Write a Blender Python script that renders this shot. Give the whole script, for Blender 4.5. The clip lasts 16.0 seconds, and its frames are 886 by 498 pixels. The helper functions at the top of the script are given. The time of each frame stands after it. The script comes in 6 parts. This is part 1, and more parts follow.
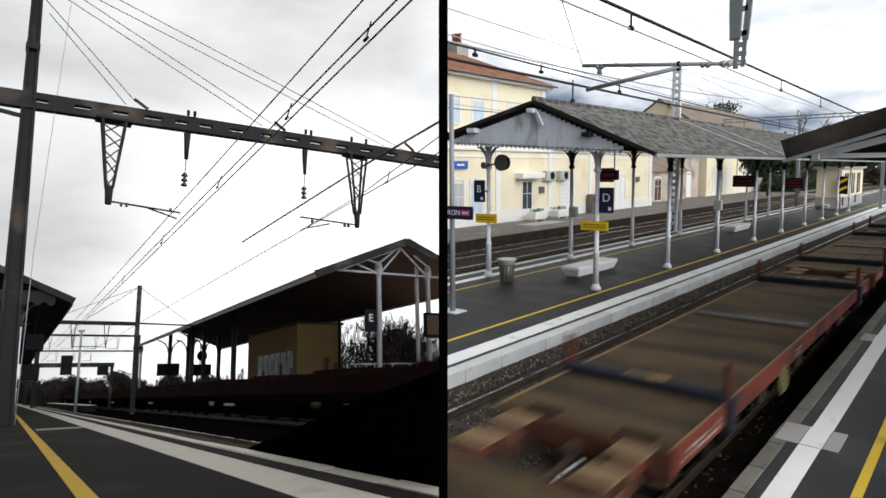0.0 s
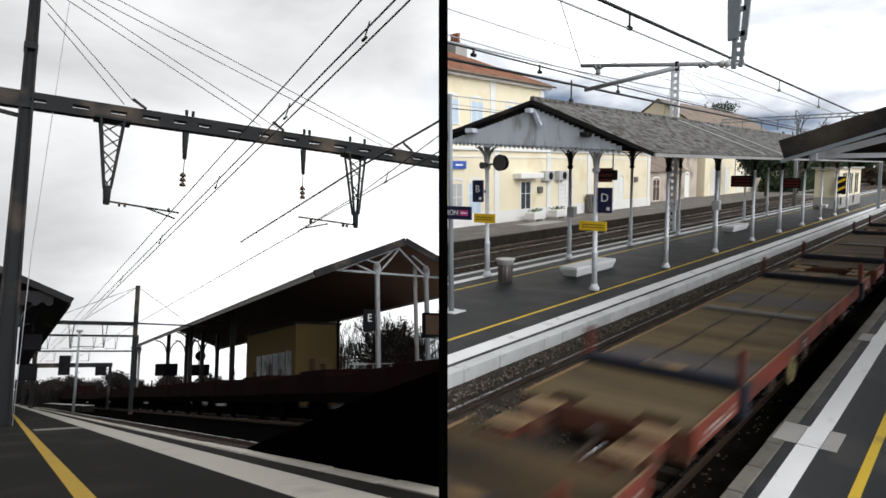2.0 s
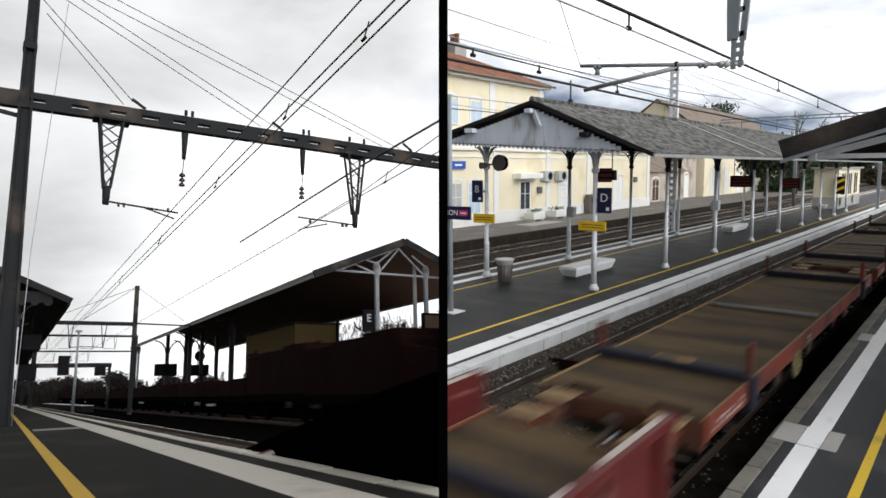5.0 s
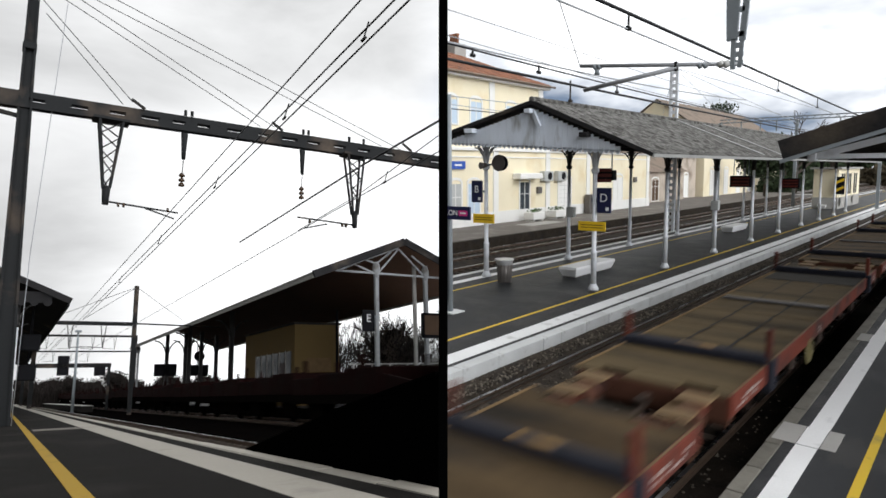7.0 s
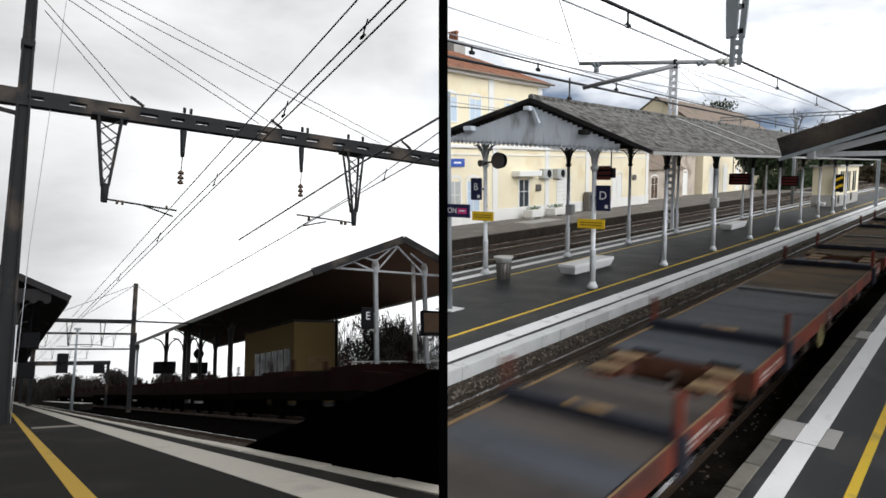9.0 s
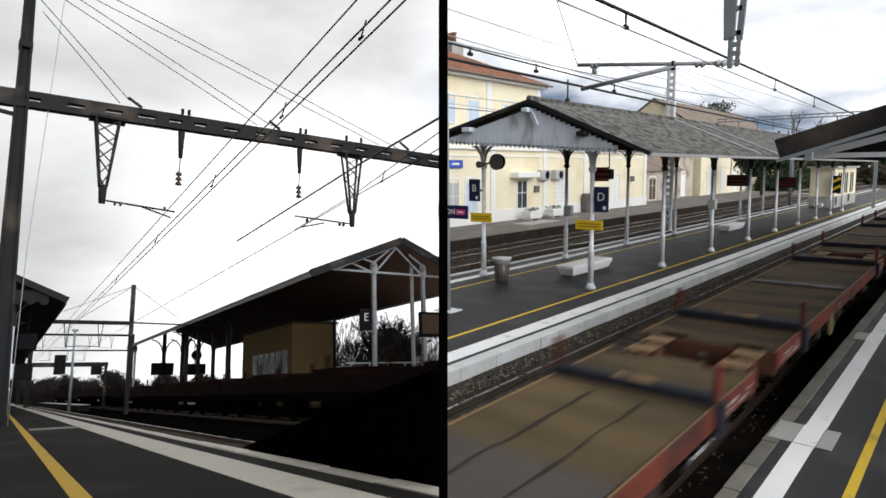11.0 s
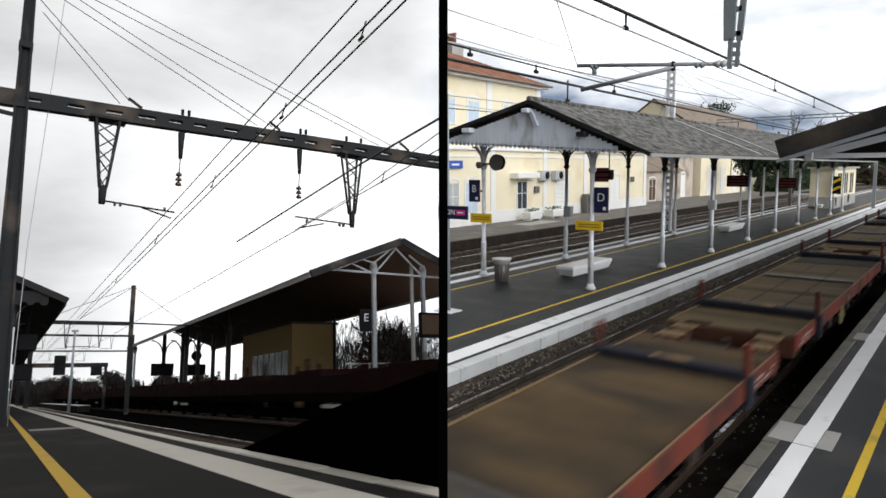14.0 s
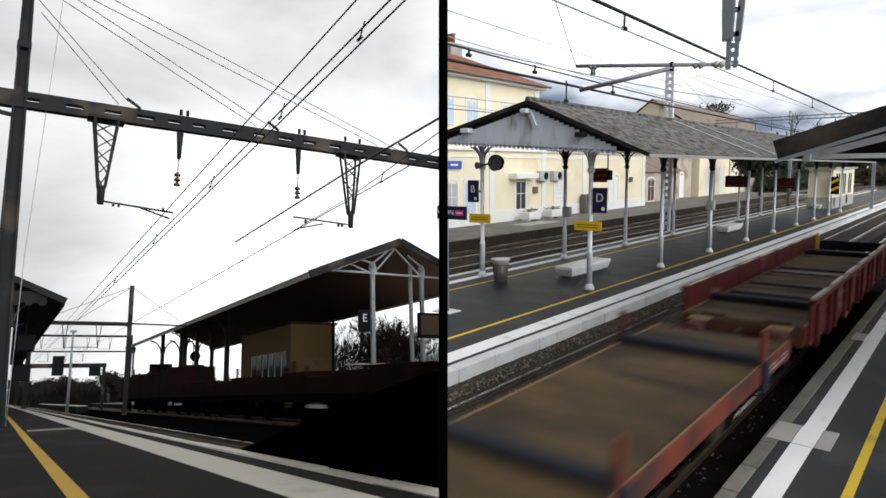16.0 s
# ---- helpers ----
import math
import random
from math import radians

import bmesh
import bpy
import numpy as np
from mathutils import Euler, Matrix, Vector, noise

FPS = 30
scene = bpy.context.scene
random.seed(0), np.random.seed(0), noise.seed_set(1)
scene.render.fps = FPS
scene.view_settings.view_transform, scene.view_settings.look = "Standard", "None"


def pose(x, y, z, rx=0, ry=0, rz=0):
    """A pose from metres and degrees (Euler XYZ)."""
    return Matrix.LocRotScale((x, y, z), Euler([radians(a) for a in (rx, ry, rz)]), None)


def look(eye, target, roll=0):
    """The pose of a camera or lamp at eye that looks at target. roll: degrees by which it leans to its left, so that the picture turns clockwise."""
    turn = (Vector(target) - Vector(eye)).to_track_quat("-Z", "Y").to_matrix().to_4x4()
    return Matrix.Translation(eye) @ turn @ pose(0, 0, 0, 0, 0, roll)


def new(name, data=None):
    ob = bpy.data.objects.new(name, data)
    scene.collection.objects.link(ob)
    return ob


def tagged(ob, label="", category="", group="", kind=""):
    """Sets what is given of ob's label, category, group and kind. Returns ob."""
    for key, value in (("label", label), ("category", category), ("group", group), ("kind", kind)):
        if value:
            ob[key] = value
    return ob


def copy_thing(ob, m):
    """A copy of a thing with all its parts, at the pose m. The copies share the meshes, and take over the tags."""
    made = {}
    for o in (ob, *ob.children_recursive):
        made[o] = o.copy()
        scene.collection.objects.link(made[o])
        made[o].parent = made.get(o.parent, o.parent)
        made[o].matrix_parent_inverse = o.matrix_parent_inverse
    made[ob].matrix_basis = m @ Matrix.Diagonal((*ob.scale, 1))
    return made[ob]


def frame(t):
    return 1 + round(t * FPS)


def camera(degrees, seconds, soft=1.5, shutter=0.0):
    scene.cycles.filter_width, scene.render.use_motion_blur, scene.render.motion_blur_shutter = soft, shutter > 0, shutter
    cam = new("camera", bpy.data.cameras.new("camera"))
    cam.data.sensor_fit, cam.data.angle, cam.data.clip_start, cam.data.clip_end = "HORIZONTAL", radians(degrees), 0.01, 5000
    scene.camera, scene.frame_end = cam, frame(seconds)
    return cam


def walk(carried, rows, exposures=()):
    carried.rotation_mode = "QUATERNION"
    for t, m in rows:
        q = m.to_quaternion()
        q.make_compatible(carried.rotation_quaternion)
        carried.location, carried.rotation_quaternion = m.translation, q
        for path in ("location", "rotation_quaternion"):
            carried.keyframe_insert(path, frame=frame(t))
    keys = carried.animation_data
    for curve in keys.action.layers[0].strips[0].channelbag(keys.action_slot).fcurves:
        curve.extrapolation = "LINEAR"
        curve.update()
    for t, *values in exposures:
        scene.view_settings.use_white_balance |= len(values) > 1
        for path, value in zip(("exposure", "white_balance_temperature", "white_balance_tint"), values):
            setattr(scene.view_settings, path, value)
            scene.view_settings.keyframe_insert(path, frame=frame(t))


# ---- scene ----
# One picture holds two views of a railway station side by side: a low view along one platform (set L)
# and a high view over another (set R). Both meet at the camera; an added black bar divides them.
EYE = Vector((0.0, 0.0, 4.4))
RIGHT, UP = Vector((0.76599, 0.64278, -0.00993)), Vector((-0.06973, 0.09843, 0.99270))
BACK = RIGHT.cross(UP)
CAM = Matrix((( *(RIGHT.x, UP.x, BACK.x), EYE.x), (*(RIGHT.y, UP.y, BACK.y), EYE.y), (*(RIGHT.z, UP.z, BACK.z), EYE.z), (0, 0, 0, 1)))
cam = camera(68.57, 16.0, soft=1.6, shutter=0.4)
# small sway of the hand-held view: seconds, degrees of pan, degrees of tilt
SWAY = ((0, .30, .05), (.5, .28, 0), (1, .23, -.03), (1.5, .12, -.02), (2, .17, .05), (2.5, .19, 0), (3, .22, 0), (3.5, .12, .05), (4, .16, .07),
        (6.5, .04, .05), (7, .09, .07), (7.5, .16, .05), (8, .05, -.1), (8.5, .03, -.15), (9, .02, -.14), (11.5, -.15, -.02), (12, -.15, -.02),
        (12.5, -.16, .05), (13, -.15, .05), (13.5, -.12, -.02), (14, -.14, .02), (14.5, -.13, .05), (15, -.16, 0), (15.5, -.22, 0), (16, -.25, .05))
walk(cam, [(t, CAM @ pose(0, 0, 0, tilt, pan, 0)) for t, pan, tilt in SWAY])

# ---- light ----
world = bpy.data.worlds.new("sky")
scene.world = world
world.use_nodes = True
W = world.node_tree
W.nodes.clear()
SUN_EL, SUN_AZ = radians(18), radians(110)


def wn(kind, **sockets):
    n = W.nodes.new(kind)
    for k, v in sockets.items():
        n.inputs[k.replace("_", " ")].default_value = v
    return n


def wl(a, b):
    W.links.new(a, b)


coord = wn("ShaderNodeTexCoord")
sky = wn("ShaderNodeTexSky")
sky.sky_type, sky.sun_disc, sky.sun_elevation, sky.sun_rotation = "NISHITA", False, SUN_EL, SUN_AZ
lift = wn("ShaderNodeVectorMath")
lift.operation = "ABSOLUTE"
wl(coord.outputs["Generated"], lift.inputs[0])
higher = wn("ShaderNodeVectorMath")
higher.inputs[1].default_value = (0, 0, 0.55)
wl(lift.outputs[0], higher.inputs[0])
wl(higher.outputs[0], sky.inputs[0])
squash = wn("ShaderNodeMapping")
squash.inputs["Scale"].default_value = (1.0, 1.0, 2.6)
wl(coord.outputs["Generated"], squash.inputs[0])
clouds = wn("ShaderNodeTexNoise", Scale=2.1, Detail=7.0, Roughness=0.55, Distortion=0.3)
wl(squash.outputs[0], clouds.inputs["Vector"])
cover = wn("ShaderNodeTexNoise", Scale=3.4, Detail=5.0, Roughness=0.5)
wl(squash.outputs[0], cover.inputs["Vector"])
side = wn("ShaderNodeVectorMath")                       # -1 .. 1 from the thick cloud to the clearing side
side.operation = "DOT_PRODUCT"
wl(coord.outputs["Generated"], side.inputs[0])
side.inputs[1].default_value = RIGHT
thin = wn("ShaderNodeMapRange")
thin.interpolation_type = "SMOOTHSTEP"
thin.inputs["From Min"].default_value, thin.inputs["From Max"].default_value = -0.08, 0.12
wl(side.outputs["Value"], thin.inputs["Value"])
tone = wn("ShaderNodeMapRange")
tone.inputs["From Min"].default_value, tone.inputs["From Max"].default_value = 0.30, 0.66
tone.inputs["To Min"].default_value, tone.inputs["To Max"].default_value = 0.56, 0.98
wl(clouds.outputs[0], tone.inputs["Value"])
bright = wn("ShaderNodeMath")
bright.operation = "MULTIPLY_ADD"
wl(thin.outputs[0], bright.inputs[0])
bright.inputs[1].default_value = 0.95
wl(tone.outputs[0], bright.inputs[2])
veil = wn("ShaderNodeVectorMath")                       # the sun's veiled glow in the thick cloud
veil.operation = "DOT_PRODUCT"
wl(coord.outputs["Generated"], veil.inputs[0])
veil.inputs[1].default_value = (RIGHT * -0.2 - UP * 0.03 - BACK).normalized()
glow = wn("ShaderNodeMapRange")
glow.interpolation_type = "SMOOTHERSTEP"
glow.inputs["From Min"].default_value, glow.inputs["From Max"].default_value, glow.inputs["To Max"].default_value = 0.93, 1.0, 0.5
wl(veil.outputs["Value"], glow.inputs["Value"])
total = wn("ShaderNodeMath")
total.operation = "ADD"
wl(bright.outputs[0], total.inputs[0])
wl(glow.outputs[0], total.inputs[1])
white = wn("ShaderNodeVectorMath")
white.operation = "SCALE"
white.inputs[0].default_value = (0.98, 0.99, 1.0)
wl(total.outputs[0], white.inputs["Scale"])
blue = wn("ShaderNodeVectorMath")
blue.operation = "SCALE"
blue.inputs["Scale"].default_value = 0.15
wl(sky.outputs[0], blue.inputs[0])
gap = wn("ShaderNodeMapRange")
gap.inputs["From Min"].default_value, gap.inputs["From Max"].default_value, gap.inputs["To Max"].default_value = 0.36, 0.60, 0.95
wl(cover.outputs[0], gap.inputs["Value"])
gap2 = wn("ShaderNodeMath")
gap2.operation = "MULTIPLY"
wl(gap.outputs[0], gap2.inputs[0])
wl(thin.outputs[0], gap2.inputs[1])
mix = wn("ShaderNodeMix")
mix.data_type = "RGBA"
low = wn("ShaderNodeMapRange")                          # the clearing lies low in the sky
low.interpolation_type = "SMOOTHSTEP"
low.inputs["From Min"].default_value, low.inputs["From Max"].default_value = 0.12, 0.27
low.inputs["To Min"].default_value, low.inputs["To Max"].default_value = 1.0, 0.22
split = wn("ShaderNodeSeparateXYZ")
wl(coord.outputs["Generated"], split.inputs[0])
wl(split.outputs["Z"], low.inputs["Value"])
gap3 = wn("ShaderNodeMath")
gap3.operation = "MULTIPLY"
wl(gap2.outputs[0], gap3.inputs[0])
wl(low.outputs[0], gap3.inputs[1])
wl(gap3.outputs[0], mix.inputs["Factor"])
wl(white.outputs[0], mix.inputs["A"])
wl(blue.outputs[0], mix.inputs["B"])
behind = wn("ShaderNodeVectorMath")                     # added: unseen sky dimmed on one side, to keep the low view dark
behind.operation = "DOT_PRODUCT"
wl(coord.outputs["Generated"], behind.inputs[0])
behind.inputs[1].default_value = (0.292, 0.943, -0.159)
dimmed = wn("ShaderNodeMapRange")
dimmed.interpolation_type = "SMOOTHSTEP"
dimmed.inputs["From Min"].default_value, dimmed.inputs["From Max"].default_value, dimmed.inputs["To Min"].default_value = -0.62, 0.06, 0.2
wl(behind.outputs["Value"], dimmed.inputs["Value"])
back = wn("ShaderNodeBackground", Strength=1.0)
wl(dimmed.outputs[0], back.inputs[1])
wl(mix.outputs["Result"], back.inputs[0])
wl(back.outputs[0], wn("ShaderNodeOutputWorld").inputs[0])

sun = new("sun", bpy.data.lights.new("sun", "SUN"))
sun.data.energy, sun.data.angle, sun.data.color = 2.75, radians(60), (0.96, 0.98, 1.0)
sun.matrix_basis = look((0, 0, 30), Vector((0, 0, 30)) - Vector((math.sin(SUN_AZ) * math.cos(SUN_EL), math.cos(SUN_AZ) * math.cos(SUN_EL), math.sin(SUN_EL))))
scene.view_settings.exposure = 0.0

# ---- the two sets ----
BASE_R = Matrix.Identity(4)
BASE_L = Matrix(((0.29198, -0.92954, -0.22516), (0.94306, 0.24060, 0.22968), (-0.15932, -0.27940, 0.94686))).to_4x4()
BASE_L.translation = EYE - BASE_L.to_3x3() @ Vector((0, 0, 1.0))
HERE = [BASE_R]


def clip(bm, off=(0, 0, 0)):
    """Ends a long piece at the plane in which the two sets meet."""
    inv = HERE[0].inverted()
    way = (inv.to_3x3() @ RIGHT).normalized() * (1 if HERE[0] is BASE_R else -1)
    bmesh.ops.bisect_plane(bm, geom=bm.verts[:] + bm.edges[:] + bm.faces[:], plane_co=inv @ EYE - Vector(off), plane_no=way, clear_inner=True)
    return bm


# ---- materials ----
def mat(name, base, rough=0.7, metal=0.0, var=0.25, scale=1.5, fine=30.0, bump=0.15, stain=None, stain_amt=0.4, stain_scale=0.6, rnd=0.0, stretch=(1, 1, 1), island=0.0, spec=0.4):
    m = bpy.data.materials.new(name)
    m.use_nodes = True
    T = m.node_tree
    P = T.nodes["Principled BSDF"]
    P.inputs["Metallic"].default_value = metal
    P.inputs["Specular IOR Level"].default_value = spec
    co = T.nodes.new("ShaderNodeTexCoord")
    mp = T.nodes.new("ShaderNodeMapping")
    mp.inputs["Scale"].default_value = stretch
    T.links.new(co.outputs["Object"], mp.inputs[0])

    def tex(sc, detail):
        n = T.nodes.new("ShaderNodeTexNoise")
        n.inputs["Scale"].default_value, n.inputs["Detail"].default_value = sc, detail
        T.links.new(mp.outputs[0], n.inputs["Vector"])
        return n.outputs[0]

    def math_(op, a, b):
        n = T.nodes.new("ShaderNodeMath")
        n.operation = op
        for i, v in enumerate((a, b)):
            if isinstance(v, (int, float)):
                n.inputs[i].default_value = v
            else:
                T.links.new(v, n.inputs[i])
        return n.outputs[0]
    big, small = tex(scale, 5), tex(fine, 3)
    amount = math_("ADD", math_("MULTIPLY", math_("SUBTRACT", big, 0.5), 2.2 * var), math_("MULTIPLY", math_("SUBTRACT", small, 0.5), 1.4 * var))
    if rnd:
        info = T.nodes.new("ShaderNodeObjectInfo")
        amount = math_("ADD", amount, math_("MULTIPLY", math_("SUBTRACT", info.outputs["Random"], 0.5), rnd))
    if island:
        geo = T.nodes.new("ShaderNodeNewGeometry")
        amount = math_("ADD", amount, math_("MULTIPLY", math_("SUBTRACT", geo.outputs["Random Per Island"], 0.5), island))
    val = math_("ADD", amount, 1.0)
    col = T.nodes.new("ShaderNodeVectorMath")
    col.operation = "SCALE"
    if stain:
        mx = T.nodes.new("ShaderNodeMix")
        mx.data_type = "RGBA"
        mx.inputs["A"].default_value, mx.inputs["B"].default_value = (*base, 1), (*stain, 1)
        rg = T.nodes.new("ShaderNodeMapRange")
        rg.inputs["From Min"].default_value, rg.inputs["From Max"].default_value = 0.62 - 0.3 * stain_amt, 0.78 - 0.3 * stain_amt
        T.links.new(tex(stain_scale, 8), rg.inputs["Value"])
        T.links.new(rg.outputs[0], mx.inputs["Factor"])
        T.links.new(mx.outputs["Result"], col.inputs[0])
    else:
        col.inputs[0].default_value = base
    T.links.new(val, col.inputs["Scale"])
    T.links.new(col.outputs[0], P.inputs["Base Color"])
    r = T.nodes.new("ShaderNodeMapRange")
    r.inputs["To Min"].default_value, r.inputs["To Max"].default_value = max(0.03, rough - 0.15), min(1, rough + 0.15)
    T.links.new(big, r.inputs["Value"])
    T.links.new(r.outputs[0], P.inputs["Roughness"])
    if bump:
        b = T.nodes.new("ShaderNodeBump")
        b.inputs["Strength"].default_value, b.inputs["Distance"].default_value = bump, 0.02
        T.links.new(small, b.inputs["Height"])
        T.links.new(b.outputs[0], P.inputs["Normal"])
    return m


# the surface's uneven sheen is put into the paler blotches too
M_ASPHALT = mat("asphalt", (0.026, 0.027, 0.029), 0.58, var=0.45, scale=0.8, fine=60, bump=0.35, stain=(0.05, 0.05, 0.051), stain_amt=0.28, stain_scale=0.6, spec=0.15)
# low platform's copies: its shade is put into darker asphalt and line colours
M_ASPHALT_SHADED = mat("shaded_dark_asphalt", (0.0145, 0.0135, 0.0125), 0.85, var=0.4, scale=0.8, fine=60, bump=0.3, stain=(0.028, 0.026, 0.024), stain_amt=0.35, stain_scale=0.5, spec=0.03)
M_CREAMSHADED = mat("shaded_worn_cream_paint", (0.36, 0.335, 0.29), 0.7, var=0.14, scale=0.8, fine=30, bump=0.2, stain=(0.2, 0.19, 0.17), stain_amt=0.15, stain_scale=1.6, spec=0.15)
M_YELLOWSHADED = mat("shaded_worn_yellow_paint", (0.36, 0.225, 0.022), 0.7, var=0.14, scale=1, fine=30, bump=0.1, stain=(0.2, 0.14, 0.04), stain_amt=0.15, stain_scale=2, spec=0.15)
# low tracks' ballast copy: the shade down there is put into its near-black
M_SHADEBALLAST = mat("shaded_ballast", (0.0035, 0.003, 0.0028), 0.95, var=0.6, scale=3, fine=22, bump=1.0, stain=(0.002, 0.002, 0.002), stain_amt=0.4, stain_scale=1.5, spec=0.0)
M_ASPHALT_OLD = mat("old_asphalt", (0.16, 0.145, 0.13), 0.85, var=0.25, scale=0.3, fine=30, bump=0.3, stain=(0.24, 0.22, 0.2), stain_amt=0.3, spec=0.15)
M_EARTH = mat("earth", (0.10, 0.085, 0.07), 0.95, var=0.4, scale=0.25, fine=18, bump=0.6, stain=(0.05, 0.055, 0.03), stain_amt=0.4, stain_scale=0.15, spec=0.1)
M_BALLAST = mat("ballast", (0.046, 0.037, 0.029), 0.95, var=0.7, scale=3, fine=22, bump=1.0, stain=(0.03, 0.027, 0.025), stain_amt=0.4, stain_scale=1.5, spec=0.08)
M_STONE = mat("ballast_stone", (0.12, 0.104, 0.085), 0.9, var=0.3, scale=3, fine=40, bump=0.2, island=1.7, spec=0.15)
M_RAIL = mat("rail_steel", (0.17, 0.12, 0.09), 0.5, 0.6, var=0.3, scale=3, fine=30, bump=0.1)
M_RAILTOP = mat("polished_rail", (0.6, 0.6, 0.62), 0.28, 1.0, var=0.1, bump=0)
M_SLEEPER = mat("sleeper", (0.05, 0.04, 0.032), 0.9, var=0.4, scale=2, fine=30, bump=0.4, island=0.5, spec=0.1)
M_WHITE = mat("road_paint_white", (0.82, 0.82, 0.82), 0.6, var=0.1, scale=0.8, fine=30, bump=0.15, stain=(0.42, 0.42, 0.41), stain_amt=0.1, stain_scale=1.4, spec=0.2)
M_YELLOW = mat("road_paint_yellow", (0.66, 0.45, 0.035), 0.55, var=0.12, scale=1, fine=30, bump=0.1, stain=(0.35, 0.26, 0.06), stain_amt=0.1, stain_scale=2, spec=0.2)
M_KERB = mat("concrete_kerb", (0.17, 0.16, 0.135), 0.85, var=0.25, scale=2, fine=50, bump=0.3, rnd=0.3, stain=(0.11, 0.10, 0.085), stain_amt=0.3, stain_scale=2)
M_COPING = mat("pale_coping", (0.62, 0.63, 0.63), 0.75, var=0.14, scale=1.5, fine=50, bump=0.2, rnd=0.22, stain=(0.3, 0.29, 0.27), stain_amt=0.06, stain_scale=2, spec=0.2)
M_CONC = mat("concrete", (0.36, 0.35, 0.33), 0.8, var=0.18, scale=1, fine=40, bump=0.2)
M_RENDER = mat("yellow_render", (0.83, 0.745, 0.55), 0.85, var=0.07, scale=0.5, fine=20, bump=0.1, stain=(0.76, 0.64, 0.42), stain_amt=0.25, stain_scale=0.4)
M_WALLWHITE = mat("white_trim", (0.80, 0.79, 0.76), 0.8, var=0.06, scale=0.8, fine=20, bump=0.05)
M_TILE = mat("roof_tile", (0.33, 0.15, 0.09), 0.85, var=0.25, scale=1, fine=25, bump=0.3, stain=(0.2, 0.11, 0.08), stain_amt=0.35, stain_scale=0.8, island=0.4)
M_TILEDULL = mat("weathered_tile", (0.22, 0.165, 0.125), 0.9, var=0.3, scale=0.6, fine=20, bump=0.3, stain=(0.12, 0.1, 0.08), stain_amt=0.4)
M_CORR = mat("mossy_roof_sheet", (0.165, 0.16, 0.152), 0.9, var=0.95, scale=4.5, fine=20, bump=0.5, stain=(0.05, 0.048, 0.042), stain_amt=0.55, stain_scale=3.0, stretch=(1, 1, 1), spec=0.15)
M_CORRPALE = mat("pale_roof_sheet", (0.33, 0.33, 0.32), 0.8, var=0.15, scale=1, fine=25, bump=0.2)
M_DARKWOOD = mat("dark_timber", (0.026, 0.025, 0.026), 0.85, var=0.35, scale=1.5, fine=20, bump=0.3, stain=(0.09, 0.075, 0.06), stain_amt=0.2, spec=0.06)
M_BROWNWOOD = mat("brown_ceiling_board", (0.10, 0.055, 0.035), 0.8, var=0.25, scale=1, fine=20, bump=0.2, spec=0.15)
M_PALEBLUE = mat("pale_blue_paint", (0.72, 0.77, 0.85), 0.6, var=0.12, scale=1, fine=25, bump=0.1, stain=(0.36, 0.37, 0.38), stain_amt=0.15, stain_scale=1.2, stretch=(2, 2, 0.5))
M_POST = mat("post_white_paint", (0.74, 0.76, 0.80), 0.5, var=0.12, scale=2, fine=30, bump=0.05, stain=(0.4, 0.4, 0.4), stain_amt=0.15, stain_scale=3)
# white posts of the low view: backlit shade greys this paint
M_POSTSHADED = mat("shaded_white_post_paint", (0.34, 0.35, 0.36), 0.7, var=0.2, scale=2, fine=30, bump=0.05, stain=(0.18, 0.17, 0.16), stain_amt=0.3, stain_scale=2, spec=0.2)
M_POSTDARK = mat("dark_cast_iron", (0.035, 0.033, 0.032), 0.5, 0.3, var=0.2, bump=0.1)
M_GREYPAINT = mat("grey_galvanised_steel", (0.27, 0.30, 0.32), 0.6, 0.15, var=0.15, scale=2, fine=30, bump=0.05)
# weathered steel whose dark base holds the silhouette against the sky
M_MAST = mat("backlit_weathered_mast_steel", (0.020, 0.021, 0.022), 0.8, 0.1, var=0.2, scale=2, fine=30, bump=0.1, stain=(0.09, 0.07, 0.055), stain_amt=0.3, spec=0.15)
M_WIRE = mat("dark_wire", (0.03, 0.03, 0.033), 0.5, 0.6, var=0.1, bump=0)
M_WIREPALE = mat("pale_wire", (0.38, 0.39, 0.41), 0.6, 0.1, var=0.1, bump=0)
M_INSUL = mat("brown_glass_insulator", (0.06, 0.035, 0.02), 0.15, var=0.1, bump=0)
M_INSULW = mat("pale_insulator", (0.6, 0.6, 0.58), 0.25, var=0.1, bump=0)
M_NAVY = mat("navy_sign", (0.012, 0.016, 0.06), 0.4, var=0.06, bump=0)
M_BLUE = mat("blue_sign", (0.04, 0.10, 0.42), 0.4, var=0.05, bump=0)
M_SIGNWHITE = mat("sign_white", (0.82, 0.82, 0.82), 0.5, var=0.03, bump=0)
M_MAGENTA = mat("magenta_badge", (0.62, 0.03, 0.22), 0.4, var=0.05, bump=0)
M_SIGNYEL = mat("yellow_sign", (0.80, 0.52, 0.02), 0.5, var=0.06, bump=0)
M_BLACK = mat("black_casing", (0.010, 0.010, 0.012), 0.75, var=0.1, bump=0, spec=0.1)
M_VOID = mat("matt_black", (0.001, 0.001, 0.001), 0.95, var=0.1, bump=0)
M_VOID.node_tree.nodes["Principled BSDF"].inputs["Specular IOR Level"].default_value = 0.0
M_LED = mat("unlit_red_display", (0.10, 0.012, 0.008), 0.3, var=0.15, fine=60, bump=0)
M_GLASS = mat("window_glass", (0.05, 0.06, 0.07), 0.08, var=0.15, scale=0.5, bump=0)
M_SHUTTER = mat("pale_blue_shutter", (0.50, 0.60, 0.70), 0.6, var=0.08, bump=0.05)
M_PLASTIC = mat("appliance_grey", (0.45, 0.46, 0.45), 0.5, var=0.1, bump=0)
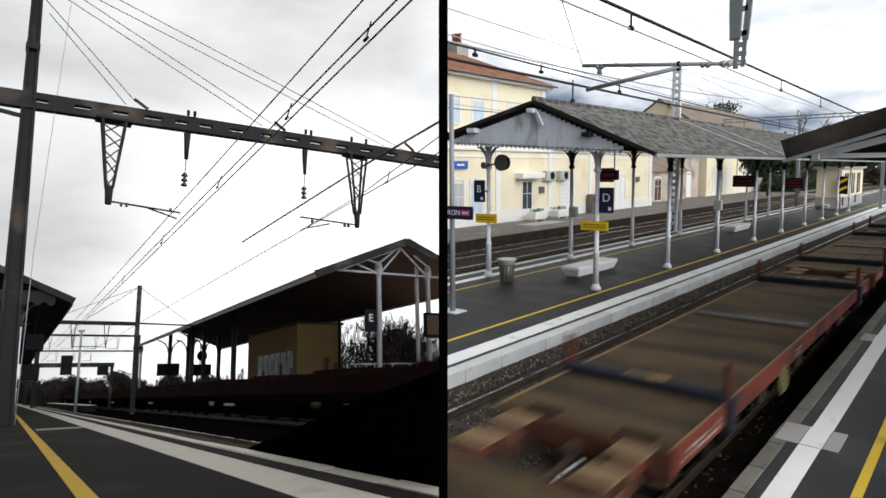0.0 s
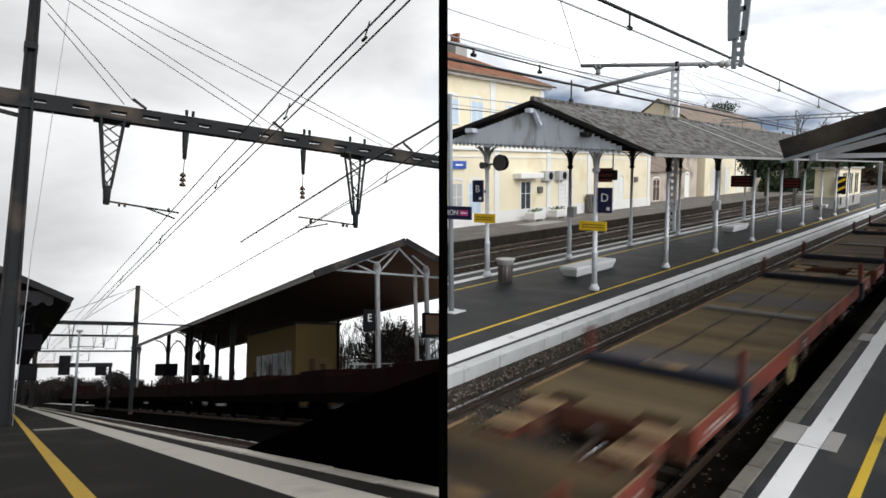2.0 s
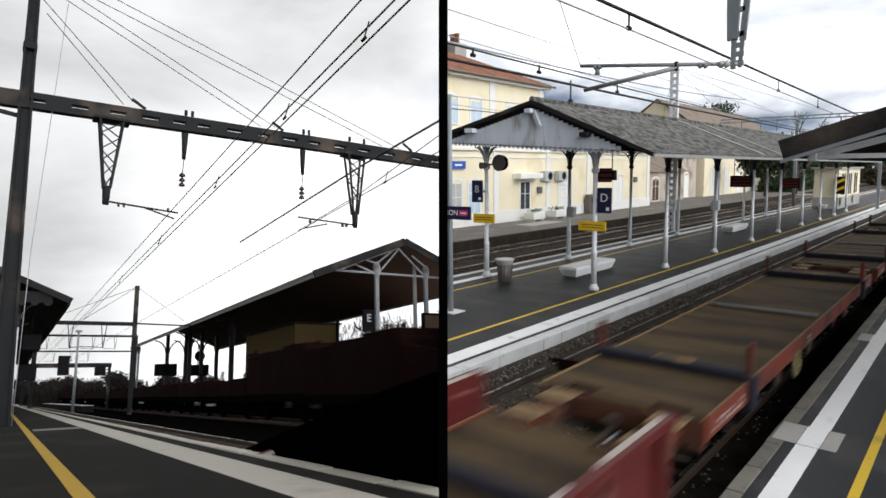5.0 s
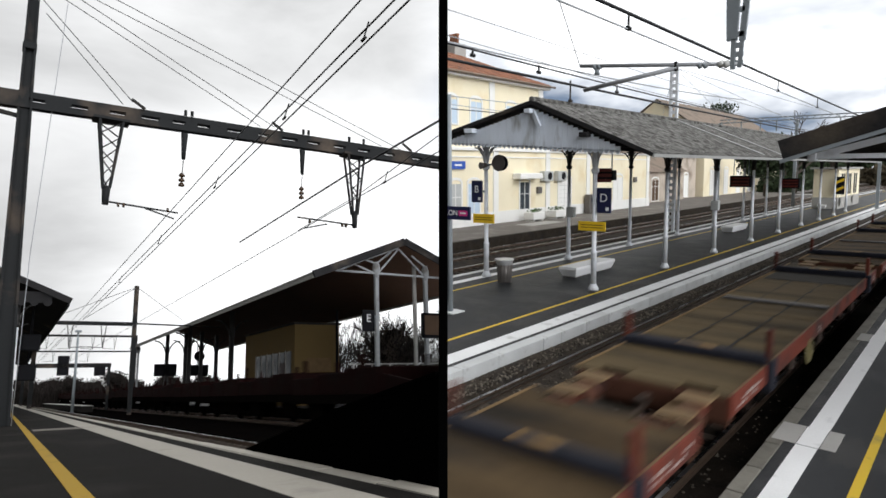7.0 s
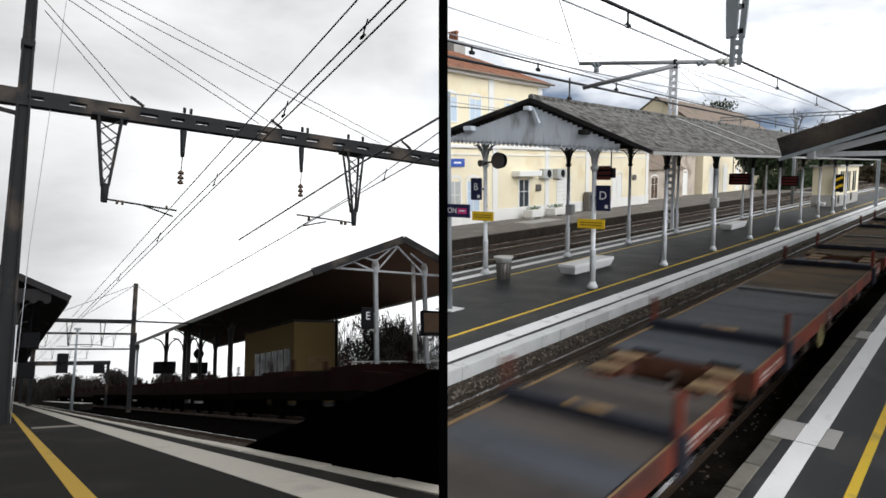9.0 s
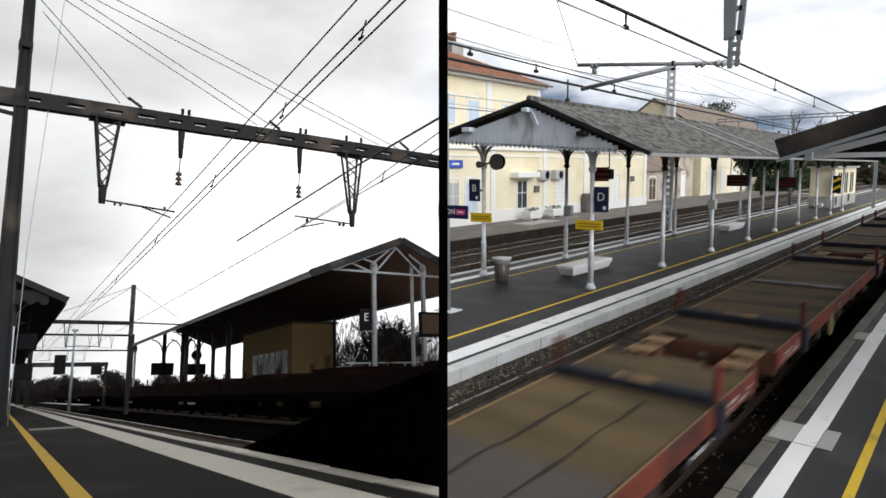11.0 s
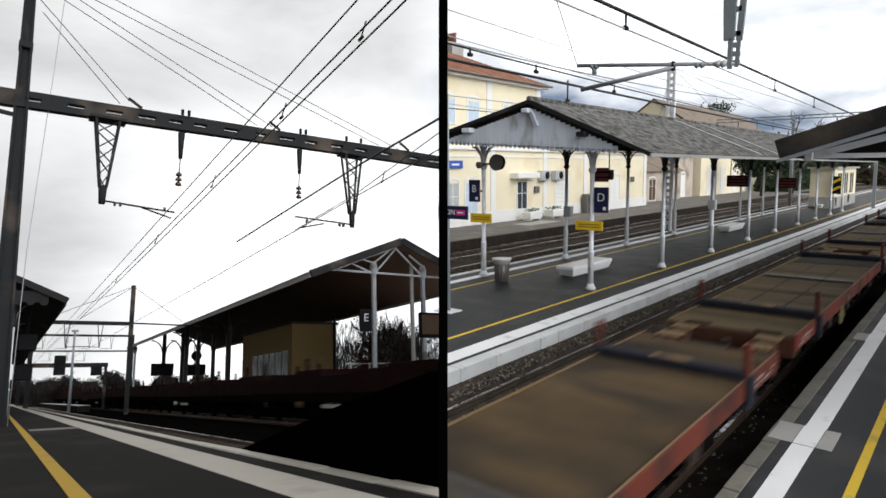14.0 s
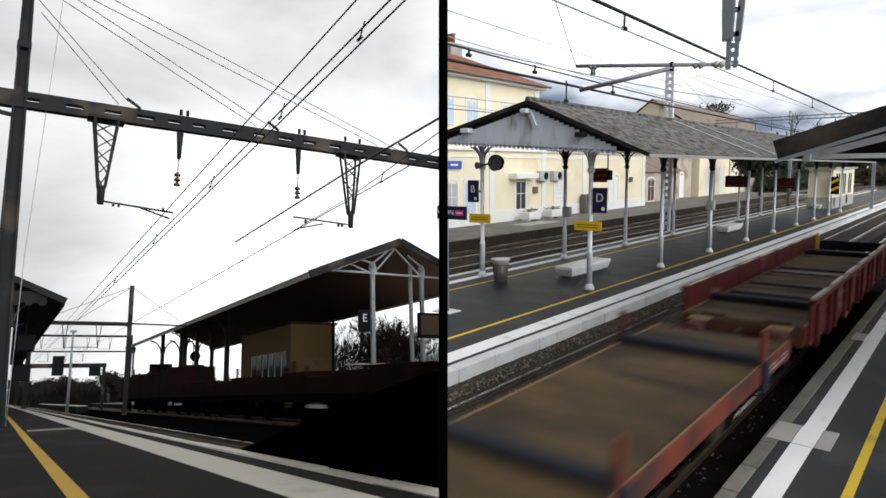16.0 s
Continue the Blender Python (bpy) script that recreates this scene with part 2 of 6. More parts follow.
M_BIN = mat("ribbed_bin_metal", (0.16, 0.145, 0.135), 0.5, 0.5, var=0.2, bump=0.1)
M_BINBAG = mat("bin_bag", (0.5, 0.5, 0.5), 0.35, var=0.2, bump=0.2)
M_RED = mat("wagon_red", (0.135, 0.032, 0.020), 0.65, var=0.28, scale=2, fine=25, bump=0.15, stain=(0.045, 0.022, 0.018), stain_amt=0.5, stain_scale=1.2, rnd=0.25, spec=0.15)
M_DROPSIDE = mat("dark_red_drop_side", (0.082, 0.012, 0.011), 0.55, var=0.25, scale=2, fine=25, bump=0.1, stain=(0.30, 0.17, 0.15), stain_amt=0.05, stain_scale=1.6, stretch=(1, 0.4, 2), spec=0.2)
M_RUST = mat("rusty_brown_steel", (0.088, 0.038, 0.024), 0.85, var=0.35, scale=2, fine=25, bump=0.25, rnd=0.3, spec=0.15)
M_PLATE = mat("ochre_step_plate", (0.165, 0.108, 0.056), 0.8, var=0.25, scale=3, fine=30, bump=0.2, rnd=0.3, spec=0.15)
M_DECK = mat("worn_plank_deck", (0.074, 0.050, 0.026), 0.9, var=0.6, scale=1.1, fine=14, bump=0.3, stain=(0.030, 0.024, 0.018), stain_amt=0.55, stain_scale=0.9, rnd=0.3, island=0.35, stretch=(0.35, 1.5, 1), spec=0.1)
M_DECKGREY = mat("grey_plank_deck", (0.040, 0.044, 0.052), 0.8, var=0.8, scale=1.4, fine=14, bump=0.3, stain=(0.030, 0.034, 0.045), stain_amt=0.5, stain_scale=0.8, island=0.35, stretch=(0.35, 1.5, 1), spec=0.3)
M_DECKTAN = mat("sandy_plank_deck", (0.108, 0.079, 0.042), 0.9, var=0.45, scale=0.9, fine=14, bump=0.3, stain=(0.055, 0.042, 0.026), stain_amt=0.35, stain_scale=0.8, rnd=0.3, island=0.35, stretch=(0.35, 1.5, 1), spec=0.1)
M_DECKDARK = mat("dark_oiled_boards", (0.030, 0.027, 0.023), 0.85, var=0.4, scale=1.5, fine=14, bump=0.3, stretch=(0.35, 1.5, 1), spec=0.1)
M_DECKDUST = mat("dusty_plank_deck", (0.066, 0.058, 0.053), 0.9, var=0.6, scale=1.0, fine=14, bump=0.3, stain=(0.05, 0.045, 0.045), stain_amt=0.4, stain_scale=0.9, island=0.4, stretch=(0.35, 1.5, 1), spec=0.1)
M_OCHRERUB = mat("ochre_rubbed_paint", (0.24, 0.14, 0.045), 0.8, var=0.5, scale=6, fine=30, bump=0.2, stain=(0.05, 0.04, 0.04), stain_amt=0.6, stain_scale=4)
M_HANDWHEEL = mat("yellowed_wheel_paint", (0.17, 0.14, 0.06), 0.7, var=0.3, scale=5, bump=0.1)
M_BEAM = mat("dark_blue_bolster", (0.019, 0.020, 0.028), 0.7, var=0.45, scale=3, fine=25, bump=0.3, spec=0.12)
M_STRAP = mat("worn_steel_strap", (0.10, 0.097, 0.10), 0.5, 0.4, var=0.25, scale=3, bump=0.1)
# near-black: shade beneath the wagons is put into this grimy colour
M_UNDER = mat("shaded_grimy_underframe", (0.006, 0.005, 0.0045), 0.95, var=0.4, scale=3, bump=0.2, spec=0.0)
M_WHEEL = mat("grimy_wheel", (0.05, 0.035, 0.028), 0.7, 0.3, var=0.3, scale=3, bump=0.1, spec=0.15)
# pale paint for the light that shows through beneath the low train
M_GAPLIGHT = mat("pale_gap_light_paint", (0.62, 0.62, 0.62), 0.6, var=0.15, scale=4, bump=0.05)
M_CHALK = mat("faded_white_marking", (0.34, 0.29, 0.265), 0.7, var=0.25, scale=6, bump=0)
# wagon red of the low view, backlit shade put into the colour
M_BACKLITRED = mat("backlit_grimy_red", (0.014, 0.0042, 0.004), 0.85, var=0.35, scale=1.5, fine=20, bump=0.15, rnd=0.4, stain=(0.012, 0.007, 0.006), stain_amt=0.5, spec=0.05)
M_BARK = mat("bark", (0.07, 0.055, 0.045), 0.95, var=0.3, scale=4, bump=0.4)
M_LEAF = mat("dark_leaf", (0.026, 0.038, 0.018), 0.7, var=0.3, scale=2, bump=0, island=0.9, spec=0.1)
M_LEAFDRY = mat("dry_leaf", (0.06, 0.048, 0.03), 0.8, var=0.3, scale=2, bump=0, island=0.9, spec=0.1)
# low view's scrub: its backlit silhouette is put into this dark colour
M_TWIG = mat("backlit_winter_twig", (0.026, 0.022, 0.02), 0.9, var=0.3, scale=2, bump=0, island=0.8, spec=0.05)
M_PLANT = mat("planter_leaf", (0.06, 0.11, 0.03), 0.7, var=0.3, bump=0, island=0.8)
M_STAINWALL = mat("stained_beige_render", (0.50, 0.43, 0.36), 0.9, var=0.25, scale=0.5, fine=12, bump=0.2, stain=(0.26, 0.21, 0.17), stain_amt=0.35, stain_scale=0.35, spec=0.1)
M_PATCH = mat("pale_dried_and_sheen_asphalt", (0.045, 0.0445, 0.044), 0.7, var=0.4, scale=2, fine=30, bump=0.2, spec=0.2)
M_BROWNDOOR = mat("brown_boarded_door", (0.11, 0.07, 0.045), 0.8, var=0.25, scale=2, bump=0.1, spec=0.15)
# dirty ballast, darkened further with the shade beside and under the train
M_SHADEBED = mat("shaded_dirty_ballast", (0.020, 0.016, 0.013), 0.95, var=0.7, scale=3, fine=20, bump=1.0, stain=(0.008, 0.007, 0.006), stain_amt=0.5, stain_scale=1.5, spec=0.04)
# yellow render darkened to ochre: the canopy's shade is in the colour
M_HUTSHADED = mat("shaded_yellow_hut_render", (0.14, 0.096, 0.04), 0.85, var=0.12, scale=0.6, fine=20, bump=0.1, spec=0.15)
M_CREAM = mat("cream_panel", (0.72, 0.66, 0.50), 0.7, var=0.08, bump=0)


# ---- mesh helpers ----
def box(bm, x0, x1, y0, y1, z0, z1, bevel=0.0):
    vs = [bm.verts.new((x, y, z)) for x in (x0, x1) for y in (y0, y1) for z in (z0, z1)]
    fs = [bm.faces.new([vs[i] for i in q]) for q in ((0, 1, 3, 2), (4, 6, 7, 5), (0, 4, 5, 1), (2, 3, 7, 6), (0, 2, 6, 4), (1, 5, 7, 3))]
    if bevel:
        bmesh.ops.bevel(bm, geom=list({e for f in fs for e in f.edges}), offset=bevel, segments=1, affect="EDGES")
    return bm


def rod(bm, a, b, r0, r1=None, n=8):
    a, b = Vector(a), Vector(b)
    r1 = r0 if r1 is None else r1
    w = (b - a).normalized()
    u = w.cross(Vector((0, 0, 1)) if abs(w.z) < 0.9 else Vector((1, 0, 0))).normalized()
    v = w.cross(u)
    ra, rb = [], []
    for i in range(n):
        c, s = math.cos(math.tau * i / n), math.sin(math.tau * i / n)
        ra.append(bm.verts.new(a + (u * c + v * s) * r0))
        rb.append(bm.verts.new(b + (u * c + v * s) * r1))
    for i in range(n):
        f = bm.faces.new((ra[i], ra[(i + 1) % n], rb[(i + 1) % n], rb[i]))
        f.smooth = n > 6
    bm.faces.new(ra[::-1])
    bm.faces.new(rb)
    return bm


def bar(bm, a, b, w, h):
    """A flat or square bar from a to b."""
    a, b = Vector(a), Vector(b)
    d = (b - a).normalized()
    u = d.cross(Vector((0, 0, 1)) if abs(d.z) < 0.95 else Vector((0, 1, 0))).normalized() * w / 2
    v = d.cross(u).normalized() * h / 2
    vs = [bm.verts.new(p + s * u + q * v) for p in (a, b) for s, q in ((-1, -1), (1, -1), (1, 1), (-1, 1))]
    for q in ((0, 1, 2, 3), (7, 6, 5, 4), (0, 4, 5, 1), (1, 5, 6, 2), (2, 6, 7, 3), (3, 7, 4, 0)):
        bm.faces.new([vs[i] for i in q])
    return bm


def lathe(bm, profile, n=12, at=(0, 0, 0)):
    """Turns (radius, height) pairs about the upright axis."""
    rings = []
    for r, z in profile:
        rings.append([bm.verts.new((at[0] + r * math.cos(math.tau * i / n), at[1] + r * math.sin(math.tau * i / n), at[2] + z)) for i in range(n)])
    for a, b in zip(rings, rings[1:]):
        for i in range(n):
            bm.faces.new((a[i], a[(i + 1) % n], b[(i + 1) % n], b[i])).smooth = True
    bm.faces.new(rings[0][::-1])
    bm.faces.new(rings[-1])
    return bm


def mesh_of(name, bm, material):
    bmesh.ops.recalc_face_normals(bm, faces=bm.faces[:])
    me = bpy.data.meshes.new(name)
    bm.to_mesh(me)
    bm.free()
    me.materials.append(material)
    return me


def part(name, bm, material, parent, label=""):
    ob = new(name, mesh_of(name, bm, material))
    ob.parent = parent
    if label:
        ob["label"] = label
    return ob


def thing(name, label, category, at=None, group="", kind=""):
    """An Empty that carries a thing's parts, in the set that is being built."""
    ob = new(name)
    ob.empty_display_size = 0.1
    ob.matrix_basis = HERE[0] @ (at or Matrix.Identity(4))
    return tagged(ob, label, category, group, kind)


def solid(name, bm, material, label="", category="", at=None, group="", kind=""):
    ob = new(name, mesh_of(name, bm, material))
    ob.matrix_basis = HERE[0] @ (at or Matrix.Identity(4))
    return tagged(ob, label, category, group, kind)


def B():
    return bmesh.new()


def letters(text, size, material, parent, at, name="lettering"):
    cu = bpy.data.curves.new(name, "FONT")
    cu.body, cu.size, cu.extrude, cu.align_x, cu.align_y = text, size, 0.004, "CENTER", "CENTER"
    tmp = bpy.data.objects.new(name, cu)
    scene.collection.objects.link(tmp)
    me = bpy.data.meshes.new_from_object(tmp.evaluated_get(bpy.context.evaluated_depsgraph_get()))
    bpy.data.objects.remove(tmp)
    me.materials.clear()
    me.materials.append(material)
    ob = new(name, me)
    ob.parent = parent
    ob.matrix_basis = at
    return ob


# ---- ground, tracks, platforms ----
def ground(label):
    bm = B()
    n = 14
    grid = [[bm.verts.new((-1500 + 3000 * i / n, -600 + 2400 * j / n, -0.66)) for j in range(n + 1)] for i in range(n + 1)]
    for i in range(n):
        for j in range(n):
            bm.faces.new((grid[i][j], grid[i + 1][j], grid[i + 1][j + 1], grid[i][j + 1]))
    return solid("ground", clip(bm), M_EARTH, label, "ground", kind="structure")


def sheet(name, x0, x1, y0, y1, z0, z1, material, label, category, parent=None):
    bm = clip(box(B(), x0, x1, y0, y1, z0, z1))
    if parent:
        return part(name, bm, material, parent, label)
    return solid(name, bm, material, label, category, kind="structure")


def track(x, y0, y1, rail_z, sleepers=(0, 120), bed=None, half=1.25, top=0.115):
    t = thing("track", "railway track on dark ballast with rusty rails", "track", kind="structure")
    bm = B()
    n = int((y1 - y0) / 4)
    prev = None
    for j in range(n + 1):
        y = y0 + (y1 - y0) * j / n
        row = [bm.verts.new((x + dx, y, rail_z + dz)) for dx, dz in ((-1.9, -0.26), (-1.35, -0.12), (-0.6, -0.15), (0.6, -0.15), (1.35, -0.12), (1.9, -0.26))]
        if prev:
            for a in range(5):
                bm.faces.new((prev[a], prev[a + 1], row[a + 1], row[a]))
        prev = row
    part("ballast_bed", clip(bm), bed or M_BALLAST, t)
    for s in (-1, 1):
        c = x + s * 0.7525
        bm = B()
        box(bm, c - 0.07, c + 0.07, y0, y1, rail_z - 0.15, rail_z - 0.13)
        box(bm, c - 0.012, c + 0.012, y0, y1, rail_z - 0.13, rail_z - 0.04)
        box(bm, c - 0.035, c + 0.035, y0, y1, rail_z - 0.04, rail_z - 0.004)
        part("rail", clip(bm), M_RAIL, t, "rusty steel rail")
        part("rail_head", clip(box(B(), c - 0.036, c + 0.036, y0, y1, rail_z - 0.004, rail_z)), M_RAILTOP, t, "polished running surface")
    bm = B()
    y = max(y0, sleepers[0])
    while y < min(y1, sleepers[1]):
        box(bm, x - half, x + half, y, y + 0.25, rail_z - 0.26, rail_z - top)
        y += 0.6
    tagged(part("sleepers", clip(bm), M_SLEEPER, t), kind="stuff")
    return t


def stones(x0, x1, y0, y1, z, count, seed):
    rng = random.Random(seed)
    verts, faces = [], []
    for _ in range(count):
        u = rng.random()
        c = Vector((rng.uniform(x0, x1), y0 + (y1 - y0) * u * u, z))
        if (c - EYE).dot(RIGHT) < 0.05:
            continue
        r = rng.uniform(0.02, 0.045)
        k = len(verts)
        turn = Euler((rng.random() * 6, rng.random() * 6, rng.random() * 6)).to_matrix()
        for d in ((1, 0, 0), (-1, 0, 0), (0, 1, 0), (0, -1, 0), (0, 0, 1), (0, 0, -1)):
            verts.append(c + turn @ (Vector(d) * r * rng.uniform(0.6, 1.2)))
        faces += [(k + a, k + b, k + e) for a, b, e in ((0, 2, 4), (2, 1, 4), (1, 3, 4), (3, 0, 4), (2, 0, 5), (1, 2, 5), (3, 1, 5), (0, 3, 5))]
    me = bpy.data.meshes.new("ballast_stones")
    me.from_pydata(verts, [], faces)
    me.materials.append(M_STONE)
    ob = new("ballast_stones", me)
    ob.matrix_basis = HERE[0]
    return tagged(ob, "loose grey and brown ballast stones beside the rails", "ballast", kind="stuff")


def slabs(name, parent, x0, x1, z0, z1, y0, lengths, count, material, start_side, bevel=0.012):
    """A row of edge stones with open joints; stones of one length share a mesh."""
    shared = {ln: mesh_of(name, box(B(), x0, x1, 0.018, ln - 0.018, z0, z1, bevel), material) for ln in set(lengths)}
    inv = HERE[0].inverted()
    eye, way = inv @ EYE, inv.to_3x3() @ RIGHT
    y = y0
    for k in range(count):
        ln = lengths[k % len(lengths)]
        side_of = [(Vector((x, yy, 0)) - eye).dot(way) * start_side for x in (x0, x1) for yy in (y, y + ln)]
        if min(side_of) >= 0:
            ob = new(name, shared[ln])
            ob.parent = parent
            ob.location = (random.uniform(-0.006, 0.006), y, random.uniform(-0.006, 0.006))
        elif max(side_of) >= 0:
            part(name, clip(box(B(), x0, x1, y + 0.012, y + ln - 0.012, z0, z1)), material, parent)
        y += ln


def gable_canopy(name, label, xc, half, y0, y1, z_eave, z_ridge, roof_mat, under_mat, corrugated=True, z_eave_west=None):
    """A long pitched platform roof with thick bargeboards, purlins and fascia."""
    t = thing(name, label, "platform canopy", kind="structure")
    pitch = 0.19
    east = z_eave
    for s, nm in ((-1, "roof_slope"), (1, "roof_slope")):
        z_eave = z_eave_west if s < 0 and z_eave_west else east
        bm = B()
        prev = None
        n = int((y1 - y0) / pitch * 4) if corrugated else 2
        for j in range(n + 1):
            y = y0 + (y1 - y0) * j / n
            w = 0.028 * math.sin(math.tau * j / 4 + 0.7) if corrugated else 0
            row = [bm.verts.new((xc + s * half * u, y, z_ridge + (z_eave - z_ridge) * u + w + 0.03)) for u in (0, 0.34, 0.67, 1.02)]
            if prev:
                for a in range(3):
                    bm.faces.new((prev[a], prev[a + 1], row[a + 1], row[a])).smooth = corrugated
            prev = row
        part(nm, clip(bm), roof_mat, t, "weathered roof sheets")
        bm = B()
        vs = [(xc, z_ridge - 0.06), (xc + s * half, z_eave - 0.06), (xc + s * half, z_eave - 0.11), (xc, z_ridge - 0.11)]
        a = [bm.verts.new((x, y0 + 0.05, z)) for x, z in vs]
        b = [bm.verts.new((x, y1 - 0.05, z)) for x, z in vs]
        for q in range(4):
            bm.faces.new((a[q], a[(q + 1) % 4], b[(q + 1) % 4], b[q]))
        bm.faces.new(a)
        bm.faces.new(b)
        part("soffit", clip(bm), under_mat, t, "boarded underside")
    return t


HERE[0] = BASE_R
ground("brown earth and weeds beside the railway")
track(-4.2, -6, 260, -0.4, (4, 90), M_SHADEBED, 0.68)
track(-7.33, -6, 260, -0.4, (4, 90), None, 0.68, 0.147)
for x in (-19.3, -23.1):
    track(x, -6, 320, -0.4, (20, 90))
bm = B()
prev = None
rg = random.Random(21)
for k in range(90):
    y = 4 + k * 1.2
    row = [bm.verts.new((x, y, z + rg.uniform(-0.015, 0.015))) for x, z in ((-8.95, -0.29), (-8.6, -0.30), (-8.25, -0.38), (-8.0, -0.5))]
    if prev:
        for a in range(3):
            bm.faces.new((prev[a], prev[a + 1], row[a + 1], row[a]))
    prev = row
solid("ballast_shoulder", clip(bm), M_BALLAST, "brown ballast heaped against the platform edge", "ballast", kind="structure")
stones(-8.72, -8.15, 7, 46, -0.315, 2400, 3)
stones(-7.9, -6.6, 8, 40, -0.545, 1500, 4)
stones(-3.4, -2.6, 6, 30, -0.54, 260, 5)
stones(-6.4, -5.6, 8, 40, -0.55, 1300, 6)

plat_r = thing("platform", "black asphalt platform with concrete kerb, white stripe and yellow line", "platform", kind="structure")
sheet("surface", -2.30, 9.0, -8, 140, -0.64, 0.0, M_ASPHALT, "", "", plat_r)
sheet("white_stripe", -2.13, -1.82, -8, 11.23, 0.0, 0.006, M_WHITE, "worn white painted stripe", "", plat_r)
sheet("white_stripe", -2.11, -1.80, 12.15, 140, 0.0, 0.006, M_WHITE, "worn white painted stripe", "", plat_r)
sheet("yellow_line", -1.21, -1.08, -8, 140, 0.0, 0.006, M_YELLOW, "yellow painted safety line", "", plat_r)
cover = thing("duct_cover", "pale concrete duct cover across the platform edge", "duct cover", pose(0, 11.25, 0))
part("slab", box(B(), -2.50, -2.14, 0, 0.88, 0.001, 0.012, 0.004), M_CONC, cover)
part("slab", box(B(), -2.13, -1.81, 0, 0.88, 0.001, 0.013, 0.004), M_WHITE, cover, "white painted slab")
part("slab", box(B(), -1.80, -1.58, 0, 0.88, 0.001, 0.012, 0.004), M_CONC, cover)

cover_far = thing("duct_cover", "pale concrete duct cover across the platform edge", "duct cover", pose(0, 19.2, 0))
part("slab", box(B(), -2.40, -2.14, 0, 0.85, 0.007, 0.014, 0.003), M_CONC, cover_far)
part("slab", box(B(), -2.13, -1.81, 0, 0.85, 0.007, 0.015, 0.003), M_WHITE, cover_far, "white painted slab")
# dried area of asphalt with a ragged outline beside the nearer cover
bm = B()
ring = []
for k in range(36):
    an = 2 * math.pi * k / 36
    rr = 1 + 0.45 * noise.noise(Vector((math.cos(an) * 1.6, math.sin(an) * 1.6, 4))) + 0.28 * noise.noise(Vector((math.cos(an) * 5, math.sin(an) * 5, 9)))
    ring.append(bm.verts.new((-1.46 + 0.26 * rr * math.cos(an) * (1.0 if abs(math.cos(an)) < 0.9 else 0.92), 11.42 + 0.72 * rr * math.sin(an), 0.003)))
bm.faces.new(ring)
part("dry_patch", bm, M_PATCH, plat_r, "paler dried patch of asphalt")

plat_i = thing("platform", "black asphalt island platform with pale coping and painted lines", "platform", kind="structure")
sheet("surface", -16.9, -9.08, -8, 150, -0.64, 0.0, M_ASPHALT, "", "", plat_i)
sheet("white_stripe", -9.76, -9.24, -8, 150, 0.0, 0.006, M_WHITE, "white painted stripe", "", plat_i)
sheet("yellow_line", -10.68, -10.57, -8, 150, 0.0, 0.006, M_YELLOW, "yellow painted safety line", "", plat_i)
sheet("yellow_line", -15.06, -14.97, -8, 150, 0.0, 0.006, M_YELLOW, "faded yellow line", "", plat_i)
sheet("white_stripe", -16.25, -15.86, -8, 150, 0.0, 0.006, M_WHITE, "white painted stripe", "", plat_i)
sheet("coping_run", -17.2, -16.92, -8, 150, -0.64, 0.012, M_COPING, "pale coping", "", plat_i)
# same dark colour behind the stones, so that open joints show dark
sheet("edge_wall", -9.05, -8.86, -8, 150, -0.64, -0.02, M_SHADEBED, "", "", plat_i)
# pale patches painted in place of wet reflections on the asphalt
for y, x, ln in ((18.6, -13.6, 0.5), (21.6, -13.9, 1.3), (21.1, -13.2, 0.8), (17.2, -12.3, 0.5), (18.5, -13.9, 0.3), (22.6, -11.4, 0.5), (50, -14.2, 0.7)):
    sheet("asphalt_patch", x, x + 0.3, y, y + ln, 0.0, 0.003, M_PATCH, "paler patch painted for a wet reflection", "", plat_i)

plat_f = thing("platform", "grey worn platform in front of the station building", "platform", kind="structure")
sheet("surface", -60, -25.4, 20, 330, -0.64, 0.0, M_ASPHALT_OLD, "", "", plat_f)
sheet("edge_stone", -25.4, -25.1, 20, 330, -0.64, 0.01, M_BALLAST, "dark worn edge stone", "", plat_f)
sheet("crossing_board", -25.1, -17.3, 120, 124, -0.64, -0.05, M_CONC, "pale level crossing deck", "", plat_f)


# ---- island canopy ----
def cast_post(at, height, dark=False, group="canopy posts", bracket=True):
    t = thing("canopy_post", "white painted cast-iron canopy post with bracketed head", "post", at, group)
    m = M_POST
    part("base", lathe(B(), ((0.19, 0), (0.19, 0.10), (0.14, 0.16), (0.12, 0.24)), 10), m, t)
    part("shaft", lathe(B(), ((0.105, 0.24), (0.105, 1.35), (0.12, 1.37), (0.12, 1.42), (0.085, 1.46), (0.08, height - 1.0)), 10), m, t)
    hm = M_POSTDARK if dark else M_POST
    part("capital", lathe(B(), ((0.085, height - 1.0), (0.13, height - 0.95), (0.15, height - 0.86), (0.09, height - 0.78), (0.10, height - 0.2), (0.17, height - 0.1), (0.17, height)), 10), hm, t)
    if bracket:
        for sx, sy in ((1, 0), (-1, 0), (0, 1), (0, -1)):
            bm = B()
            pts = [Vector((sx * (0.08 + 0.5 * (1 - math.cos(a))), sy * (0.08 + 0.5 * (1 - math.cos(a))), height - 0.75 + 0.68 * math.sin(a))) for a in (0, 0.4, 0.8, 1.2, 1.57)]
            for a, b in zip(pts, pts[1:]):
                bar(bm, a, b, 0.05, 0.05)
            c = pts[2]
            rod(bm, c + Vector((-0.05 if sx else 0, 0, -0.02)), c + Vector((0.05 if sx else 0, 0, 0.02)), 0.05, 0.05, 6)
            part("bracket", bm, hm, t)
    return t


